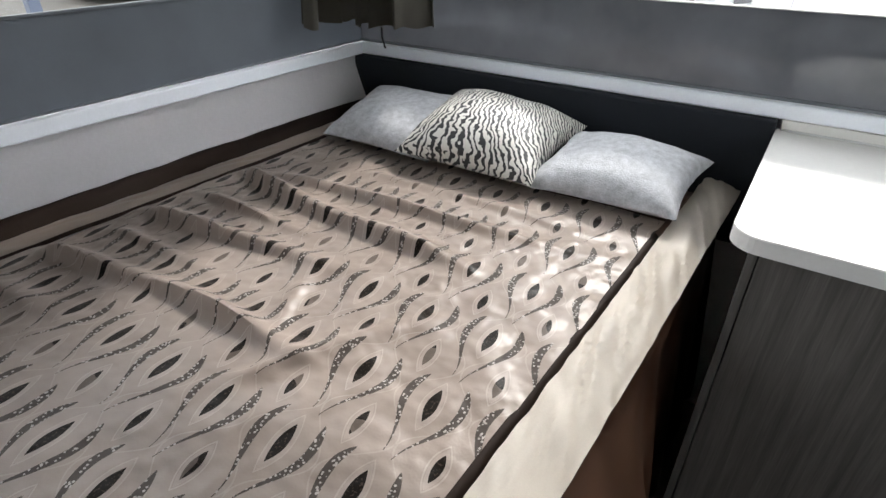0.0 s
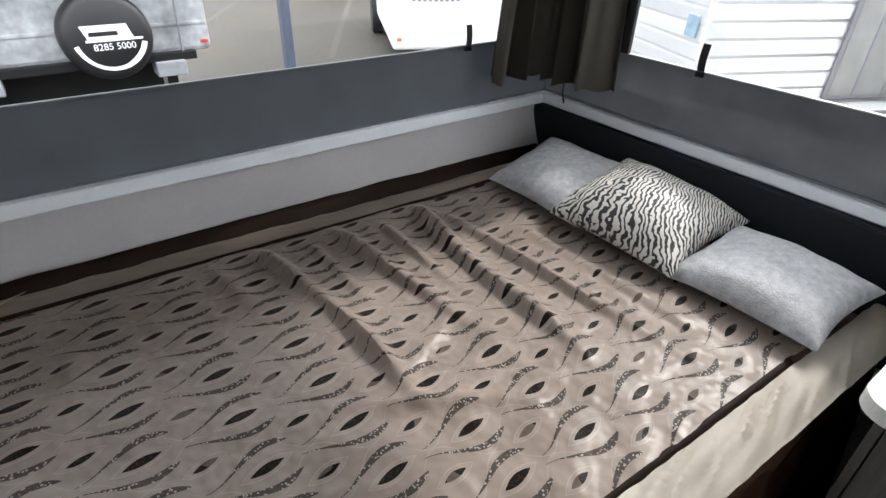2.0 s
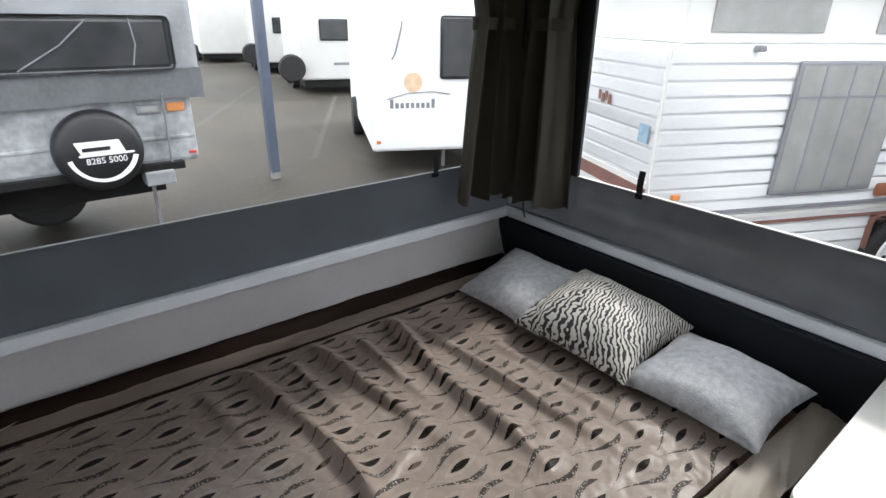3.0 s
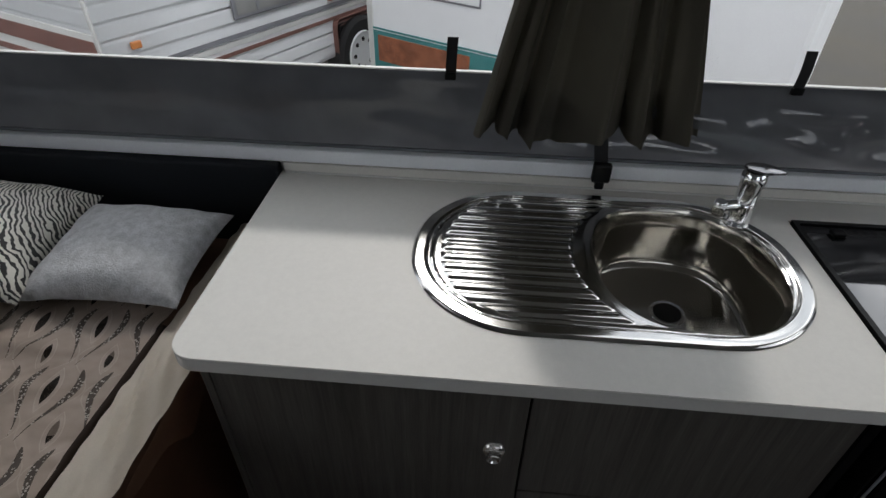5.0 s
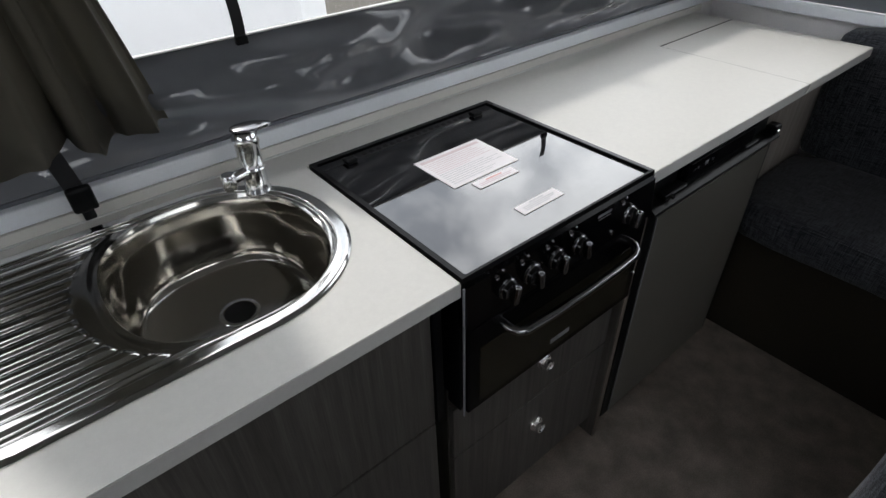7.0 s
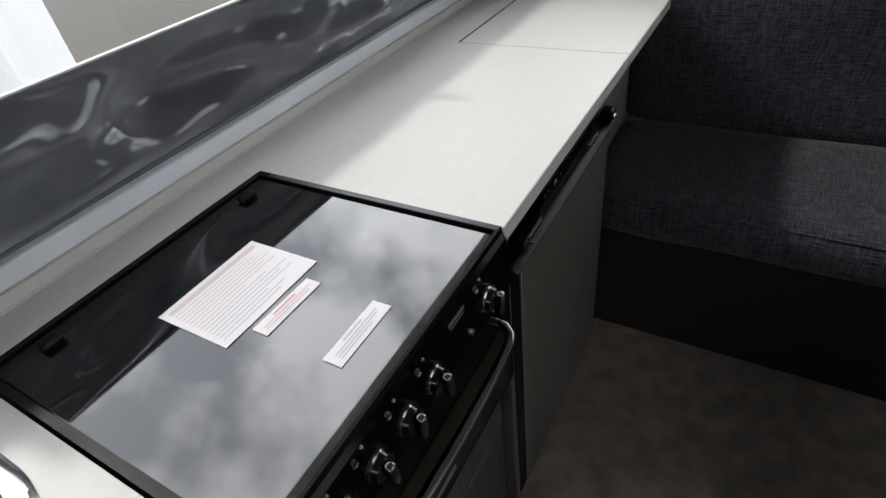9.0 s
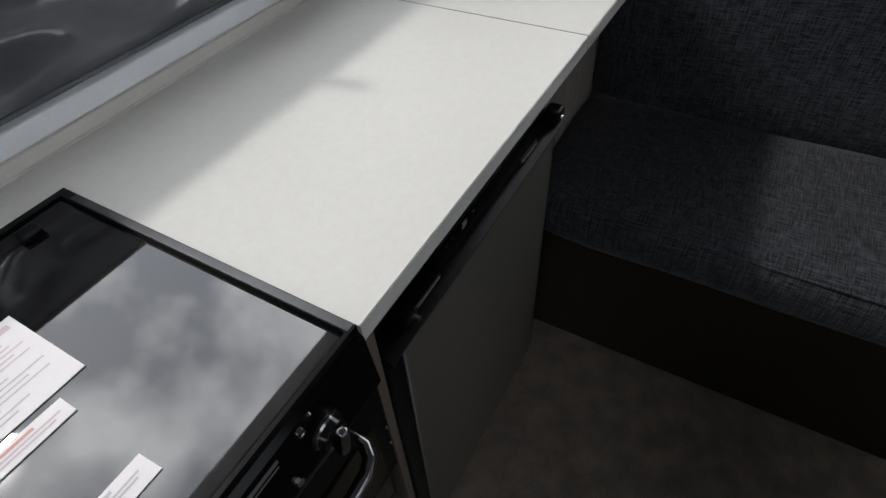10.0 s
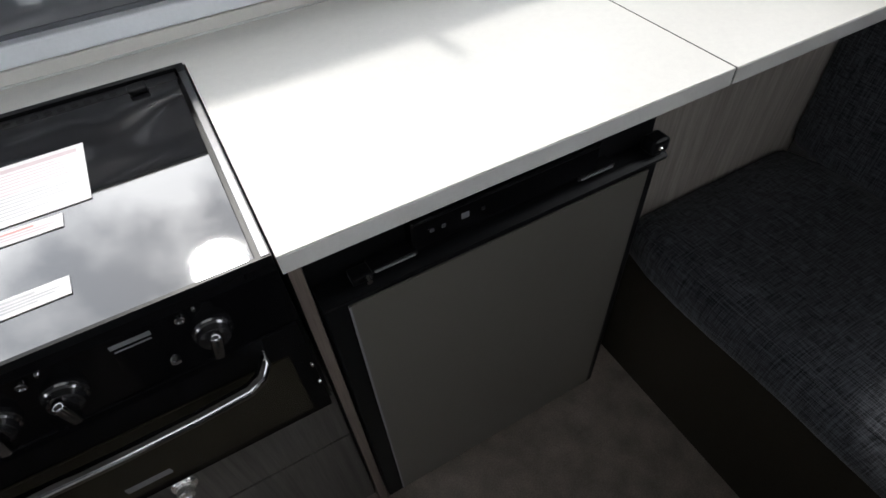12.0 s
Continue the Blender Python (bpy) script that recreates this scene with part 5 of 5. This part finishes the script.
part("lamp_lens", D.put(box(-0.44, -0.29, -0.030, -0.02, 0.85, 0.895, 0.006)), M_blind, ct)
part("reflector", D.put(box(-0.09, -0.03, -0.02, 0.0, 0.45, 0.475, 0.004)), M_redlens, ct)
for x0 in (-0.255, -1.62):
    part("tie_rope", D.put(tube([(x0, -0.075, 1.0), (x0 + 0.01, -0.03, 0.75), (x0, -0.03, 0.40)], 0.009)), M_greystripe, ct, "grey tie-down rope")
for x0 in (-0.50, -1.80):
    part("step", D.put(box(x0, x0 + 0.24, -0.10, 0.1, 0.22, 0.34, 0.01)), M_tent, ct, "pale grey corner step")
    part("leg", D.put(box(x0 + 0.10, x0 + 0.13, 0.3, 0.33, GZ, 0.4)), M_greystripe, ct)
# near-black box added in place of the deep shade below the trailer body
part("underside", D.put(box(-3.2, -0.25, 0.45, 1.95, 0.02, 0.40)), M_hole, ct, "black box standing in for the shade under the trailer")
wheel(D, -1.2, 1.5, 0.38, ct, M_rubber)
wheel(D, -2.9, 1.5, 0.38, ct, M_rubber)

pole = thing("post", (-6.95, 1.29, GZ), "blue-grey painted steel post", "post")
part("shaft", box(-6.99, -6.87, 1.235, 1.355, GZ + 0.09, 3.6, 0.008), M_bluepost, pole)
part("footing", box(-6.985, -6.875, 1.24, 1.35, GZ, GZ + 0.09, 0.004), M_blind, pole, "pale unpainted foot of the post")

# white caravan with an orange emblem
E = Local(-6.25, 2.46, 64)
wv2 = thing("caravan", (-6.3, 2.52, GZ), "white caravan with a small orange emblem on its front", "caravan")
part("body", E.put(box(0, 2.2, 0, 4.6, -0.12, 2.15, 0.05)), M_white, wv2)
part("window", E.put(box(0.95, 2.0, -0.02, 0.01, 0.86, 1.66, 0.04)), M_tint, wv2, "dark front window")
part("grab_handle", E.put(tube([(0.30, -0.01, 1.12), (0.34, -0.05, 1.2), (0.42, -0.05, 1.5), (0.44, -0.01, 1.58)], 0.012)), M_greystripe, wv2)
part("emblem", E.put(lathe([(0.0, 0.008), (0.13, 0.008), (0.13, 0.0), (0, 0)], (0.58, 0.0, 0.82), "y", 24)), M_faded, wv2, "plain faded orange emblem")
part("emblem_curve", E.put(tube([(0.22, -0.006, 0.60), (0.5, -0.006, 0.68), (0.85, -0.006, 0.70), (1.1, -0.006, 0.66)], 0.008)), M_greystripe, wv2)
for k in range(9):
    part("lettering_stroke", E.put(box(0.26 + k * 0.072, 0.305 + k * 0.072, -0.006, 0.002, 0.48, 0.55 + (0.05 if k in (0, 8) else 0))), M_greystripe, wv2, "plain grey lettering shape")
part("corner_lamp", E.put(box(0.06, 0.12, -0.02, 0.0, 0.0, 0.04)), M_amber, wv2)
for yy in (3.06,):
    part("wheel", E.put(lathe([(0.0, -0.1), (0.33, -0.1), (0.35, -0.05), (0.35, 0.08), (0.0, 0.1)], (0.02, yy, GZ + 0.35), "x", 28)), M_rubber, wv2, "black rubber tyre", True)
part("undertray", E.put(box(0.3, 2.0, 0.6, 4.4, GZ + 0.22, -0.1)), M_hole, wv2)
part("jockey_leg", E.put(lathe([(0.03, GZ), (0.03, -0.1)], (1.1, 0.4, 0), n=10)), M_greystripe, wv2)

# further caravans down the yard
def far_van(x, y, turn, w, l, h, label, win=True, tyre=True):
    L = Local(x, y, turn)
    t2 = thing("caravan", (x, y, GZ), label, "caravan")
    part("body", L.put(box(0, w, 0, l, -0.05, h, 0.06)), M_offwhite, t2)
    part("underside", L.put(box(0.1, w - 0.1, 0.1, l - 0.1, -0.25, -0.05)), M_hole, t2)
    for yy in (l * 0.35, l * 0.65):
        for xx in (0.0, w):
            part("wheel", L.put(lathe([(0.0, -0.1), (0.34, -0.1), (0.36, 0.0), (0.34, 0.1), (0.0, 0.1)], (xx, yy, GZ + 0.36), "x", 24)), M_rubber, t2, "black rubber tyre", True)
    if win:
        part("window", L.put(box(w * 0.25, w * 0.75, -0.02, 0.01, 1.0, 1.55, 0.04)), M_tint, t2)
        part("lettering_bar", L.put(box(w * 0.4, w * 0.8, -0.01, 0.01, 0.35, 0.42)), M_greystripe, t2)
    if tyre:
        part("spare_wheel", L.put(lathe([(0.0, 0.22), (0.32, 0.22), (0.36, 0.16), (0.36, 0.0), (0, 0)], (-0.25, -0.1, 0.30), "y", 28)), M_rubber, t2, "black spare tyre", True)
    return t2


far_van(-14.6, 5.3, 72, 2.3, 5.0, 2.3, "cream caravan with a spare tyre further down the yard")
far_van(-21.0, 6.6, 74, 2.3, 5.0, 2.5, "white caravan far down the yard", True, True)
far_van(-27.0, 6.2, 78, 2.3, 5.0, 2.5, "white caravan at the far end of the yard", False, False)
far_van(-34.0, 8.2, 78, 2.3, 5.0, 2.4, "white caravan at the far end of the yard", False, False)
